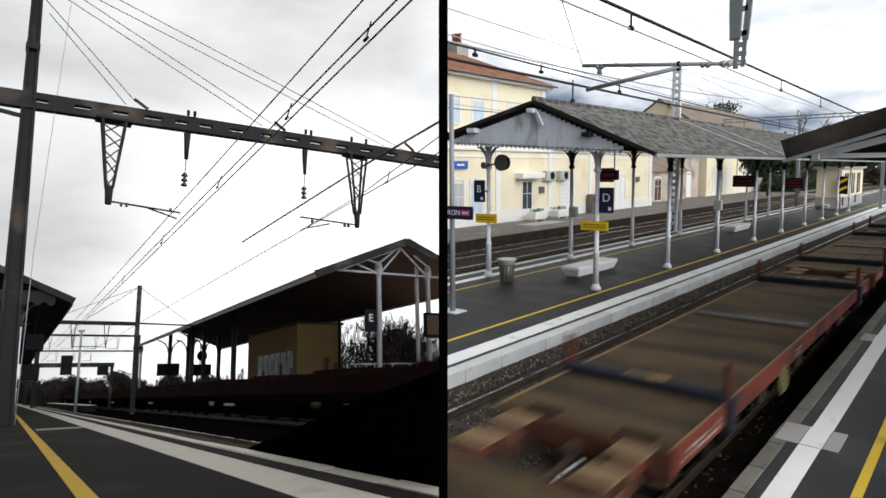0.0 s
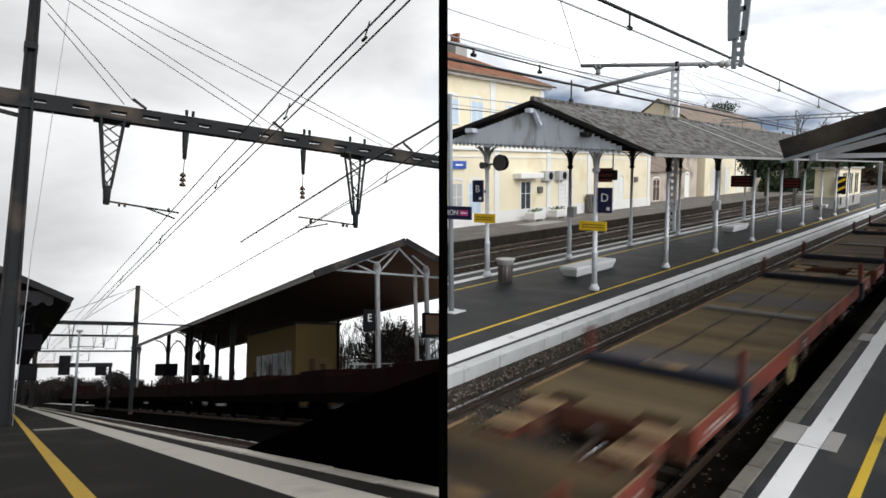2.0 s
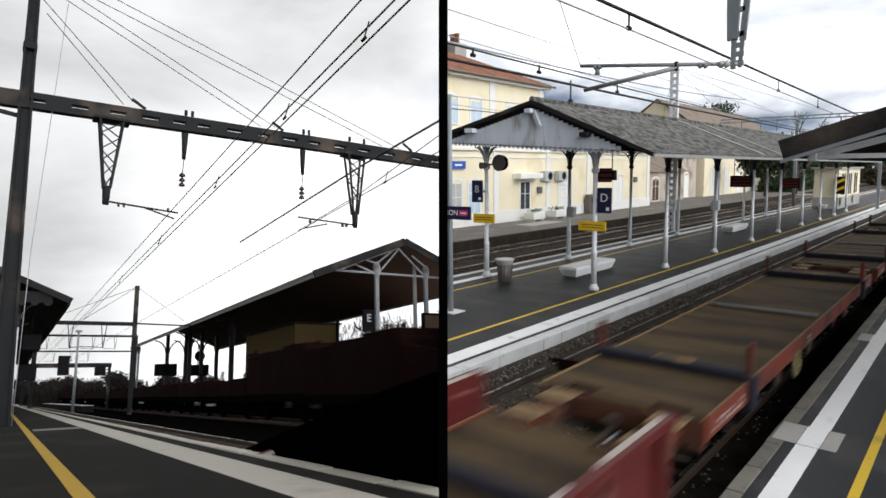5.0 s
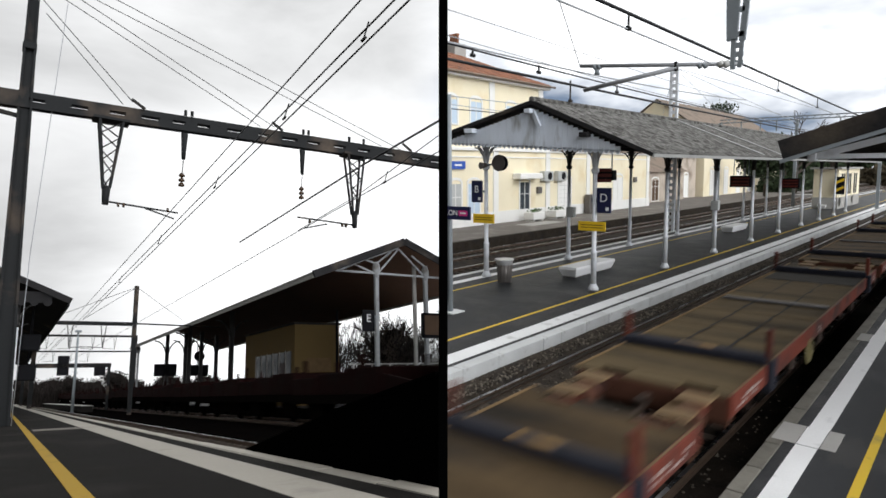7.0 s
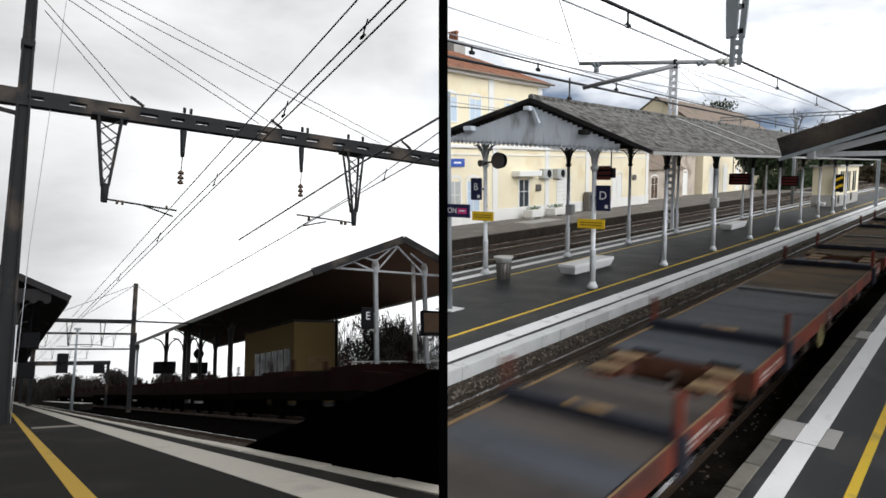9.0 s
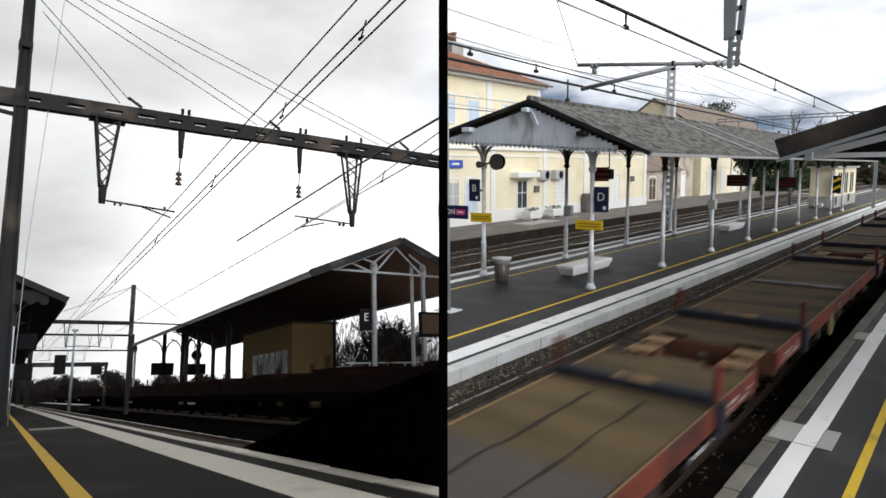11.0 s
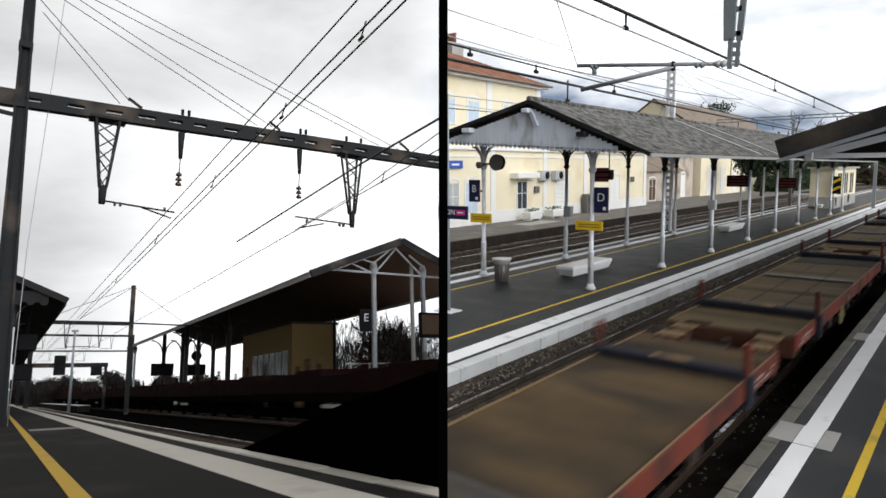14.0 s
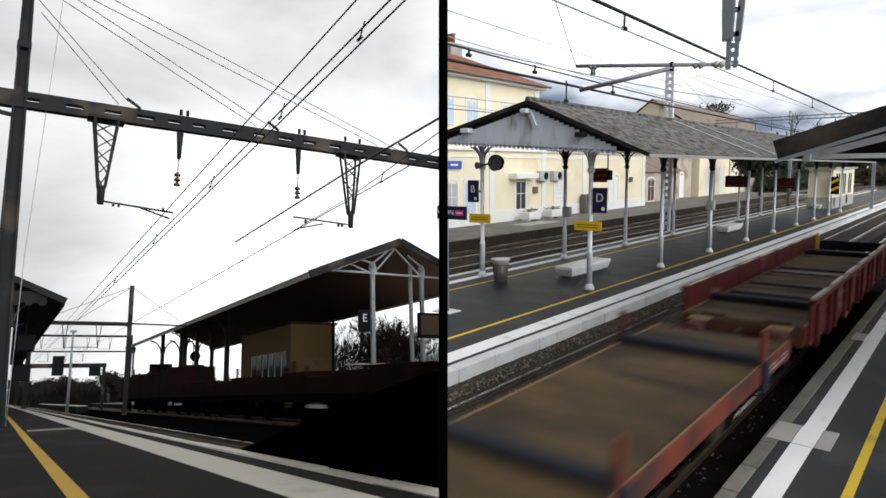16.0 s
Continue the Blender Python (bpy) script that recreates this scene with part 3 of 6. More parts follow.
can = gable_canopy("platform_canopy", "long platform canopy with mossy grey corrugated roof and pale blue gable", -13.0, 4.5, 20.5, 76.0, 4.92, 6.90, M_CORR, M_DARKWOOD, z_eave_west=5.8)


def roof_z(u):
    return 6.90 + ((4.92 if u > 0 else 5.8) - 6.90) * abs(u)


for s in (-1, 1):
    bm = B()
    a, b = (-13.0, 20.42, 6.85), (-13.0 + s * 4.6, 20.42, 4.86 if s > 0 else 5.74)
    bar(bm, a, b, 0.06, 0.13)
    part("bargeboard", clip(bm), M_DARKWOOD, can, "dark weathered bargeboard")
    bm = B()
    ez = 4.72 if s > 0 else 5.6
    box(bm, -13.0 + s * 4.55 - 0.03, -13.0 + s * 4.55 + 0.03, 20.6, 76, ez + 0.06, ez + 0.18)
    part("fascia", clip(bm), M_CORRPALE, can, "pale painted eaves board")
# gable boards with scalloped feet
x = -17.4
board = 0
while x < -9.6:
    top = roof_z((x + 0.1 + 13.0) / 4.5) - 0.28
    foot = 5.20 - 0.072 * (x + 12.85)
    if top - foot > 0.12:
        bm = B()
        box(bm, x + 0.004, x + 0.196, 20.62, 20.65, foot, top)
        rod(bm, (x + 0.1, 20.62, foot), (x + 0.1, 20.65, foot), 0.075, 0.075, 8)
        part("gable_board", bm, M_PALEBLUE, can, "pale blue board with a scalloped foot" if board == 0 else "")
        board += 1
    x += 0.2
part("valance_rail", clip(bar(B(), (-17.2, 20.72, 5.62), (-9.8, 20.72, 5.10), 0.1, 0.1)), M_DARKWOOD, can)
part("ridge_bracket", box(B(), -13.25, -12.95, 20.3, 20.6, 6.45, 6.62, 0.03), M_PALEBLUE, can)
part("brace", bar(B(), (-13.0, 20.55, 6.55), (-12.65, 20.45, 5.95), 0.07, 0.16), M_PALEBLUE, can)
part("purlin_end", box(B(), -11.0, -10.68, 20.3, 20.62, 5.52, 5.68, 0.02), M_DARKWOOD, can, "dark purlin end")
part("purlin_end", box(B(), -16.0, -15.6, 20.3, 20.62, 5.86, 6.04, 0.02), M_PALEBLUE, can)
bm = B()
rod(bm, (-13.0, 20.45, 6.95), (-13.0, 76, 6.95), 0.11, 0.11, 8)
part("ridge_cap", clip(bm), M_CORR, can)
for y in (34.2, 38.2):
    bm = B()
    for k in range(4):
        u0, u1 = 0.05 + 0.235 * k, 0.05 + 0.235 * (k + 1)
        bar(bm, (-13.0 + 4.5 * u0, y, roof_z(u0) + 0.085), (-13.0 + 4.5 * u1, y, roof_z(u1) + 0.085), 0.4, 0.03)
    part("pale_sheet", bm, M_CORRPALE, can, "paler replaced roof sheet strip")
for y0 in (28, 35, 42, 49, 56, 63, 70):
    part("tie_beam", box(B(), -16.2, -10.6, y0 - 0.06, y0 + 0.06, 5.75, 5.85), M_POSTDARK, can)
part("plate_beam", box(B(), -11.03, -10.87, 21.3, 76, 5.25, 5.45), M_DARKWOOD, can)
part("plate_beam", clip(box(B(), -15.98, -15.82, 21.3, 76, 5.40, 5.6)), M_DARKWOOD, can)

near_y = [21.5, 28.3, 35.0, 41.8, 48.3, 55.2, 61.8, 68.3, 74.6]
far_y = [21.7, 28.4, 35.5, 43.0, 50.3, 57.8, 65.0]
first = cast_post(pose(-10.95, 21.5, 0), 5.26)
second = cast_post(pose(-10.95, 28.3, 0), 5.26, True)
for y in near_y[2:]:
    copy_thing(second, HERE[0] @ pose(-10.95, y, 0))
west = cast_post(pose(-15.95, 21.7, 0), 5.42)
west2 = cast_post(pose(-15.85, 28.4, 0), 5.42, True)
for y in far_y[2:]:
    copy_thing(west2, HERE[0] @ pose(-15.85, y, 0))


# ---- right-hand canopy over the nearer platform ----
can2 = gable_canopy("platform_canopy", "dark timber canopy with white roof truss over the nearer platform", 1.55, 4.25, 12.4, 60, 4.82, 6.12, M_CORR, M_DARKWOOD)
for s in (-1, 1):
    bm = B()
    bar(bm, (1.55, 12.3, 6.04), (1.55 + s * 4.35, 12.3, 4.68), 0.12, 0.36)
    part("bargeboard", bm, M_DARKWOOD, can2, "thick dark weathered bargeboard")
    bm = B()
    bar(bm, (1.55, 12.22, 5.86), (1.55 + s * 4.35, 12.22, 4.50), 0.05, 0.06)
    part("edge_strip", bm, M_GREYPAINT, can2, "pale metal edge strip")
    bm = B()
    box(bm, 1.55 + s * 4.25 - 0.05, 1.55 + s * 4.25 + 0.05, 12.4, 60, 4.56, 4.80)
    part("fascia", bm, M_DARKWOOD, can2)
    part("truss_rafter", bar(B(), (1.55 + s * 3.95, 12.7, 4.58), (1.55, 12.7, 5.62), 0.07, 0.11), M_POST, can2, "white painted truss member")
    part("truss_foot", box(B(), 1.55 + s * 3.95 - 0.07, 1.55 + s * 3.95 + 0.07, 12.64, 12.78, 4.50, 4.66, 0.02), M_POST, can2)
part("truss_tie", box(B(), -2.4, 5.5, 12.66, 12.74, 4.54, 4.62), M_POST, can2, "white painted tie bar")
for y in (19, 26, 33, 40, 47, 54):
    part("truss_tie", box(B(), -1.75, 4.95, y - 0.05, y + 0.05, 4.62, 4.72), M_POST, can2)
stair = cast_post(pose(0.6, 13.2, 0), 4.9, group="nearer platform posts")
for y in (20, 27, 34, 41, 48, 55):
    copy_thing(stair, HERE[0] @ pose(0.6, y, 0))


# ---- station building ----
def opening(parent, kind_name, y0, y1, z0, z1, x, fill, arch=True, frame_label=""):
    """A door or window set in the wall face: white surround, recessed leaf, frame bars."""
    w = part(kind_name, box(B(), x - 0.20, x + 0.012, y0, y1, z0, z1), fill, parent)
    fr = 0.16
    part("surround", box(B(), x, x + 0.05, y0 - fr, y0, z0, z1 + fr), M_WALLWHITE, w)
    part("surround", box(B(), x, x + 0.05, y1, y1 + fr, z0, z1 + fr), M_WALLWHITE, w)
    bm = B()
    n = 8
    for k in range(n):
        a0, a1 = math.pi * k / n, math.pi * (k + 1) / n
        yc, r = (y0 + y1) / 2, (y1 - y0) / 2 + fr / 2
        h = 0.32 if arch else 0.05
        bar(bm, (x + 0.027, yc - r * math.cos(a0), z1 + fr / 2 + h * math.sin(a0)), (x + 0.027, yc - r * math.cos(a1), z1 + fr / 2 + h * math.sin(a1)), 0.05, fr + 0.04)
    part("arch", bm, M_WALLWHITE, w)
    part("sill", box(B(), x, x + 0.10, y0 - 0.1, y1 + 0.1, z0 - 0.1, z0), M_WALLWHITE, w)
    part("mullion", box(B(), x + 0.012, x + 0.035, (y0 + y1) / 2 - 0.035, (y0 + y1) / 2 + 0.035, z0, z1), M_WALLWHITE, w)
    part("transom", box(B(), x + 0.012, x + 0.035, y0, y1, z0 + (z1 - z0) * 0.68, z0 + (z1 - z0) * 0.68 + 0.05), M_WALLWHITE, w)
    return w


FX = -31.7
st = thing("station_building", "yellow rendered station building with white trim and tiled roof", "station building", kind="structure")
part("wall", clip(box(B(), FX - 11, FX, 24, 76.2, 0, 6.15)), M_RENDER, st, "pale yellow rendered ground floor")
part("wall", clip(box(B(), FX - 11, FX - 0.02, 24, 51.8, 6.15, 11.7)), M_RENDER, st, "pale yellow rendered upper storey")
part("plinth", clip(box(B(), FX, FX + 0.06, 24, 76.26, 0.0, 1.0)), M_WALLWHITE, st, "white painted plinth")
part("cornice", clip(box(B(), FX, FX + 0.22, 24, 76.4, 5.98, 6.25, 0.04)), M_WALLWHITE, st, "white moulded cornice")
part("string_course", clip(box(B(), FX, FX + 0.08, 24, 76.2, 5.45, 5.55)), M_WALLWHITE, st)
part("eaves_cornice", clip(box(B(), FX - 0.1, FX + 0.55, 24, 52.3, 11.55, 11.8, 0.05)), M_WALLWHITE, st)
for y in (44.4, 52.7, 60.6, 75.6):
    part("pilaster", box(B(), FX, FX + 0.09, y - 0.35, y + 0.35, 0.0, 5.98), M_WALLWHITE, st, "white pilaster")
for y in (43.9, 51.4):
    part("pilaster", box(B(), FX - 0.02, FX + 0.07, y - 0.35, y + 0.35, 6.25, 11.55), M_WALLWHITE, st, "white pilaster")
bm = B()
rv = [bm.verts.new(p) for p in ((FX + 0.75, 22, 11.78), (FX + 0.75, 52.6, 11.78), (FX - 11.7, 52.6, 11.78), (FX - 11.7, 22, 11.78), (FX - 5.5, 22, 14.6), (FX - 5.5, 46.6, 14.6))]
for q in ((0, 1, 5, 4), (1, 2, 5), (2, 3, 4, 5), (0, 3, 2, 1)):
    bm.faces.new([rv[i] for i in q])
part("roof", clip(bm), M_TILE, st, "red-brown tiled hipped roof")
# rows of half-round tiles on the roof slope that faces the tracks
bm = B()
for k in range(60):
    y = 36 + k * 0.29
    topy = min(1.0, (52.3 - y) / 6.0)
    if topy > 0.05:
        rod(bm, (FX + 0.72, y, 11.83), (FX + 0.72 - 6.2 * topy, y, 11.83 + 2.8 * topy), 0.09, 0.08, 6)
part("tile_rows", clip(bm), M_TILE, st)
part("gutter", clip(rod(B(), (FX + 0.78, 24, 11.78), (FX + 0.78, 52.6, 11.78), 0.09, 0.09, 8)), M_TILEDULL, st)
ch = part("chimney", box(B(), -38.3, -36.9, 45.6, 47.2, 13.4, 15.6), M_CONC, st, "grey rendered chimney stack")
for dx in (-0.35, 0.0, 0.35):
    part("chimney_pot", lathe(B(), ((0.16, 15.6), (0.13, 16.3), (0.19, 16.35), (0.19, 16.5)), 8, (-37.6 + dx, 46.4, 0)), M_TILE, ch, "red clay chimney pot")
bm = B()
rv = [bm.verts.new(p) for p in ((FX + 0.4, 53, 6.2), (FX + 0.4, 76.6, 6.2), (FX - 11.4, 76.6, 6.2), (FX - 11.4, 53, 6.2), (FX - 5.5, 53, 8.3), (FX - 5.5, 72, 8.3))]
for q in ((0, 1, 5, 4), (1, 2, 5), (2, 3, 4, 5), (0, 3, 2, 1)):
    bm.faces.new([rv[i] for i in q])
part("roof", bm, M_TILEDULL, st, "low tiled roof of the wing")
for y0, y1, z0, z1, nm, fl in ((38.4, 39.8, 0.1, 3.4, "door", M_PLASTIC), (40.7, 42.2, 0.9, 3.4, "window", M_SHUTTER), (48.1, 49.6, 0.1, 3.35, "door", M_GLASS),
                               (54.7, 57.1, 0.0, 3.5, "shutter_door", M_WALLWHITE), (66.5, 68.7, 0.1, 3.5, "door", M_WALLWHITE)):
    opening(st, nm, y0, y1, z0, z1, FX, fl)
for y0, y1 in ((38.0, 39.4), (41.1, 42.5), (46.0, 47.4), (49.2, 50.6)):
    opening(st, "window", y0, y1, 8.0, 9.8, FX - 0.02, M_SHUTTER)
for z in (0.5, 0.9, 1.3, 1.7, 2.1, 2.5, 2.9, 3.3):
    part("shutter_rib", box(B(), FX + 0.012, FX + 0.03, 54.72, 57.08, z, z + 0.02), M_PLASTIC, st)
part("door_hood", box(B(), FX, FX + 0.9, 46.9, 50.5, 3.65, 4.15, 0.05), M_WALLWHITE, st, "white door hood")
for y, z in ((52.1, 3.85), (54.6, 3.85)):
    ac = thing("air_conditioner", "grey outdoor air-conditioning unit on the station wall", "air conditioner", pose(FX + 0.06, y, z), "wall units")
    part("casing", box(B(), 0, 0.5, -0.8, 0.8, -0.45, 0.45, 0.04), M_PLASTIC, ac)
    part("fan_grille", rod(B(), (0.5, 0.15, 0), (0.52, 0.15, 0), 0.36, 0.36, 16), M_BLACK, ac, "dark round fan grille")
for y in (48.6, 52.4, 62.0):
    pl = thing("planter", "white concrete planter with green plants on the platform", "planter", pose(FX + 1.2, y, 0), "planters")
    part("trough", box(B(), -0.5, 0.5, -0.95, 0.95, 0.12, 0.75, 0.05), M_WALLWHITE, pl)
    for s in (-0.7, 0.7):
        part("foot", box(B(), -0.4, 0.4, s - 0.12, s + 0.12, 0, 0.12), M_WALLWHITE, pl)
    bm = B()
    rg = random.Random(int(y))
    for _ in range(60):
        p = Vector((rg.uniform(-0.4, 0.4), rg.uniform(-0.85, 0.85), 0.74 + rg.random() * 0.25))
        bar(bm, p, p + Vector((rg.uniform(-.15, .15), rg.uniform(-.15, .15), 0.12)), 0.07, 0.01)
    part("foliage", bm, M_PLANT, pl)
plate = thing("wall_sign", "blue station sign on the yellow wall", "sign", pose(FX + 0.1, 39.3, 4.85))
part("panel", box(B(), 0, 0.06, -0.9, 0.9, -0.3, 0.3), M_BLUE, plate)
part("bar_of_text", box(B(), 0.06, 0.068, -0.45, 0.45, -0.07, 0.07), M_SIGNWHITE, plate)
vm = thing("ticket_machine", "grey ticket machine beside the station wall", "ticket machine", pose(FX + 0.5, 60.2, 0))
part("cabinet", box(B(), -0.3, 0.3, -0.6, 0.6, 0.0, 1.9, 0.05), M_BIN, vm)
part("screen", box(B(), 0.3, 0.32, -0.3, 0.3, 1.1, 1.6), M_GLASS, vm)
ramp = thing("paving_patch", "pale concrete paving patch before the station door", "paving", kind="structure")
part("slab", box(B(), FX + 2.2, FX + 4.0, 44, 49, 0.0, 0.008), M_CONC, ramp)
for y, z in ((51.1, 2.6), (71.9, 3.2)):
    wlmp = thing("wall_lamp", "small dark wall fitting on the yellow facade", "wall fitting", pose(FX, y, z))
    part("body", box(B(), 0, 0.25, -0.35, 0.35, -0.3, 0.3, 0.05), M_BIN, wlmp)


# ---- goods buildings beyond ----
def shed(label, x0, x1, y0, y1, eave, ridge, roof, wall, doors, leaf=M_WALLWHITE):
    t = thing("goods_building", label, "building", kind="structure")
    part("wall", box(B(), x0, x1, y0, y1, 0, eave), wall, t)
    bm = B()
    a = [bm.verts.new(p) for p in ((x0 - .5, y0 - .4, eave), (x1 + .5, y0 - .4, eave), ((x0 + x1) / 2, y0 - .4, ridge), (x0 - .5, y1 + .4, eave), (x1 + .5, y1 + .4, eave), ((x0 + x1) / 2, y1 + .4, ridge))]
    for q in ((1, 4, 5, 2), (0, 2, 5, 3), (0, 3, 4, 1)):
        bm.faces.new([a[i] for i in q])
    part("roof", bm, roof, t)
    bm = B()
    g = [bm.verts.new(p) for p in ((x0, y0 - 0.02, eave - .05), (x1, y0 - 0.02, eave - .05), ((x0 + x1) / 2, y0 - 0.02, ridge - 0.2))]
    bm.faces.new(g)
    part("gable", bm, wall, t)
    for y, w, h in doors:
        opening(t, "door", y, y + w, 0.2, h, x1, leaf)
    return t


shed("low goods shed with stained beige walls and tiled roof", -41, -34.4, 82, 95, 4.0, 6.2, M_TILEDULL, M_STAINWALL, ((83.6, 2.2, 2.9),), M_BROWNDOOR)
shed("plain pale rendered store with tiled roof", -43, -35.4, 96, 103, 6.2, 8.2, M_TILEDULL, M_STAINWALL, ((98, 1.6, 3.4),))
shed("tall yellow goods building with weathered brown tiled roof", -50, -34.5, 104, 150, 9.8, 15.6, M_TILEDULL, M_RENDER, ((107, 2.0, 4.2), (114, 2.0, 4.2), (121, 2.0, 4.2), (128, 2.0, 4.2), (137, 2.0, 4.2)))

# ---- island things ----
hut = thing("platform_hut", "yellow and cream platform hut under the canopy end", "hut", pose(0, 0, 0), kind="structure")
part("wall", box(B(), -14.7, -12.4, 79, 93, 0, 4.2), M_RENDER, hut)
part("plinth", box(B(), -14.75, -12.35, 78.95, 93.05, 0, 1.2), M_CONC, hut)
part("roof_slab", box(B(), -15.0, -12.1, 78.6, 93.4, 4.2, 4.4), M_CONC, hut)
for y in (80.5, 84.5, 88.5):
    wd = part("window", box(B(), -12.4, -12.36, y, y + 2.4, 1.4, 3.7), M_GLASS, hut)
    part("window_frame", box(B(), -12.38, -12.33, y + 1.1, y + 1.3, 1.4, 3.7), M_CREAM, wd)
    part("panel", box(B(), -12.41, -12.35, y - 1.0, y, 0.3, 3.8), M_CREAM, hut)
warn = thing("warning_board", "black and yellow striped warning board on the hut", "sign", pose(-12.2, 78.6, 2.5))
part("panel", box(B(), -0.45, 0.45, -0.05, 0.0, -0.9, 0.9), M_BLACK, warn)
for z in (-0.5, 0.3):
    part("stripe", bar(B(), (-0.4, -0.06, z - 0.1), (0.4, -0.06, z + 0.35), 0.02, 0.25), M_SIGNYEL, warn)


def zone_sign(letter, at, post_side):
    t = thing("zone_sign", "navy zone sign with a white letter " + letter, "sign", at, "zone signs")
    part("panel", box(B(), -0.27, 0.27, -0.04, 0.04, -0.45, 0.45, 0.01), M_NAVY, t)
    letters(letter, 0.42, M_SIGNWHITE, t, pose(0, -0.045, 0.08, 90, 0, 0))
    part("small_mark", box(B(), 0.08, 0.2, -0.046, -0.04, -0.36, -0.24), M_SIGNWHITE, t)
    part("bracket", box(B(), -0.3 if post_side < 0 else 0.2, -0.2 if post_side < 0 else 0.4, -0.03, 0.03, -0.05, 0.05), M_GREYPAINT, t)
    return t


zone_sign("D", pose(-10.56, 21.45, 3.30), -1)
zone_sign("B", pose(-16.34, 21.6, 3.55), 1)


def plate_sign(at, w, h):
    t = thing("notice_board", "yellow notice board fixed across a post", "sign", at, "yellow boards")
    part("panel", box(B(), -w / 2, w / 2, -0.16, -0.12, -h / 2, h / 2, 0.008), M_SIGNYEL, t)
    for z in (-0.06, 0.03):
        part("text_bar", box(B(), -w * 0.4, w * 0.4, -0.164, -0.16, z, z + 0.025), M_RUST, t)
    part("clamp", box(B(), -0.13, 0.13, -0.12, 0.05, -0.03, 0.03), M_GREYPAINT, t)
    return t


plate_sign(pose(-10.98, 21.5, 2.37), 1.08, 0.34)
plate_sign(pose(-15.98, 21.7, 2.44), 1.08, 0.38)


def display(at, w=1.2, h=0.68):
    t = thing("departure_display", "black hanging departure display with dull red rows", "display", at, "displays")
    part("casing", box(B(), -w / 2, w / 2, -0.15, 0.15, -h / 2, h / 2, 0.02), M_BLACK, t)
    for k in (-1, 0, 1):
        part("display_line", box(B(), -w * 0.42, w * 0.42, -0.158, -0.15, k * 0.19 - 0.06, k * 0.19 + 0.06), M_LED, t)
    for s in (-1, 1):
        part("hanger", rod(B(), (s * w * 0.35, 0, h / 2), (s * w * 0.35, 0, 4.95 - at.translation.z), 0.025), M_GREYPAINT, t)
    return t


display(pose(-10.78, 21.9, 4.19), 0.8, 0.36)
display(pose(-11.6, 41.6, 3.6))
display(pose(-10.4, 48.5, 3.35))
clock = thing("platform_clock", "round black speaker dish and small fitting on a bracket", "loudspeaker", pose(-15.14, 21.55, 4.7))
part("dish", rod(B(), (0, -0.12, 0), (0, 0.12, 0), 0.33, 0.30, 20), M_BLACK, clock)
part("rim", rod(B(), (0, -0.15, 0), (0, -0.12, 0), 0.30, 0.33, 20), M_BIN, clock)
part("arm", rod(B(), (-0.85, 0.05, -0.08), (0, 0.05, -0.02), 0.04), M_GREYPAINT, clock)
part("small_horn", rod(B(), (-0.75, -0.3, -0.1), (-0.7, 0.0, -0.08), 0.14, 0.08, 12), M_BIN, clock)

for y, w in ((25.1, 1.0), (48.1, 1.3), (80.0, 1.3)):
    bn = thing("bench_block", "long pale concrete seat block on the platform", "bench", pose(-13.05 if y < 40 else -13.7, y, 0), "benches")
    bm = B()
    lo, hi = [[bm.verts.new((sx * hx, sy * hy, z)) for sx, sy in ((-1, -1), (1, -1), (1, 1), (-1, 1))] for hx, hy, z in ((0.30, 1.62, 0.06), (0.40, 1.78, 0.36))]
    top = [bm.verts.new((v.co.x * 0.96, v.co.y * 0.99, 0.45)) for v in hi]
    for a, b in ((lo, hi), (hi, top)):
        for k in range(4):
            bm.faces.new((a[k], a[(k + 1) % 4], b[(k + 1) % 4], b[k]))
    bm.faces.new(lo[::-1])
    bm.faces.new(top)
    part("seat", bm, M_SIGNWHITE, bn)
    part("plinth", box(B(), -0.22, 0.22, -1.5, 1.5, 0.0, 0.07), M_CONC, bn)
bn = thing("litter_bin", "dark ribbed litter bin with a pale bag rim", "litter bin", pose(-14.55, 21.0, 0))
part("body", lathe(B(), ((0.24, 0.03), (0.29, 0.74)), 14), M_BIN, bn)
part("rim", lathe(B(), ((0.30, 0.70), (0.35, 0.86), (0.39, 0.90), (0.39, 0.94), (0.30, 0.93)), 14), M_BINBAG, bn, "pale plastic bag over the rim")
for k in range(14):
    a = math.tau * k / 14
    part("rib", rod(B(), (0.25 * math.cos(a), 0.25 * math.sin(a), 0.0), (0.30 * math.cos(a), 0.30 * math.sin(a), 0.74), 0.018, 0.02, 5), M_BIN, bn)
for y, z in ((35.0, 2.5), (28.4, 2.35)):
    bx = thing("junction_box", "small grey switch box on a canopy post", "switch box", pose(-10.95 if y > 30 else -15.7, y, z), "switch boxes")
    part("case", box(B(), -0.2, 0.2, -0.2, 0.1, -0.25, 0.25, 0.03), M_PLASTIC, bx)

ns = thing("name_sign", "navy station name board with a magenta badge on a grey mast", "sign", pose(-12.8, 15.5, 0))
part("mast", rod(B(), (0, 0, 0.03), (0.02, 0, 6.7), 0.09, 0.07, 10), M_GREYPAINT, ns)
part("foot_plate", box(B(), -0.35, 0.35, -0.3, 0.3, 0, 0.03), M_COPING, ns)
part("panel", box(B(), -0.22, 0.92, -0.16, -0.10, 2.93, 3.33, 0.006), M_NAVY, ns)
letters("VRON", 0.23, M_SIGNWHITE, ns, pose(0.13, -0.165, 3.13, 90, 0, 0))
part("badge", box(B(), 0.50, 0.82, -0.168, -0.16, 3.05, 3.22, 0.02), M_MAGENTA, ns)
part("badge_bar", box(B(), 0.55, 0.77, -0.174, -0.168, 3.11, 3.16), M_SIGNWHITE, ns)


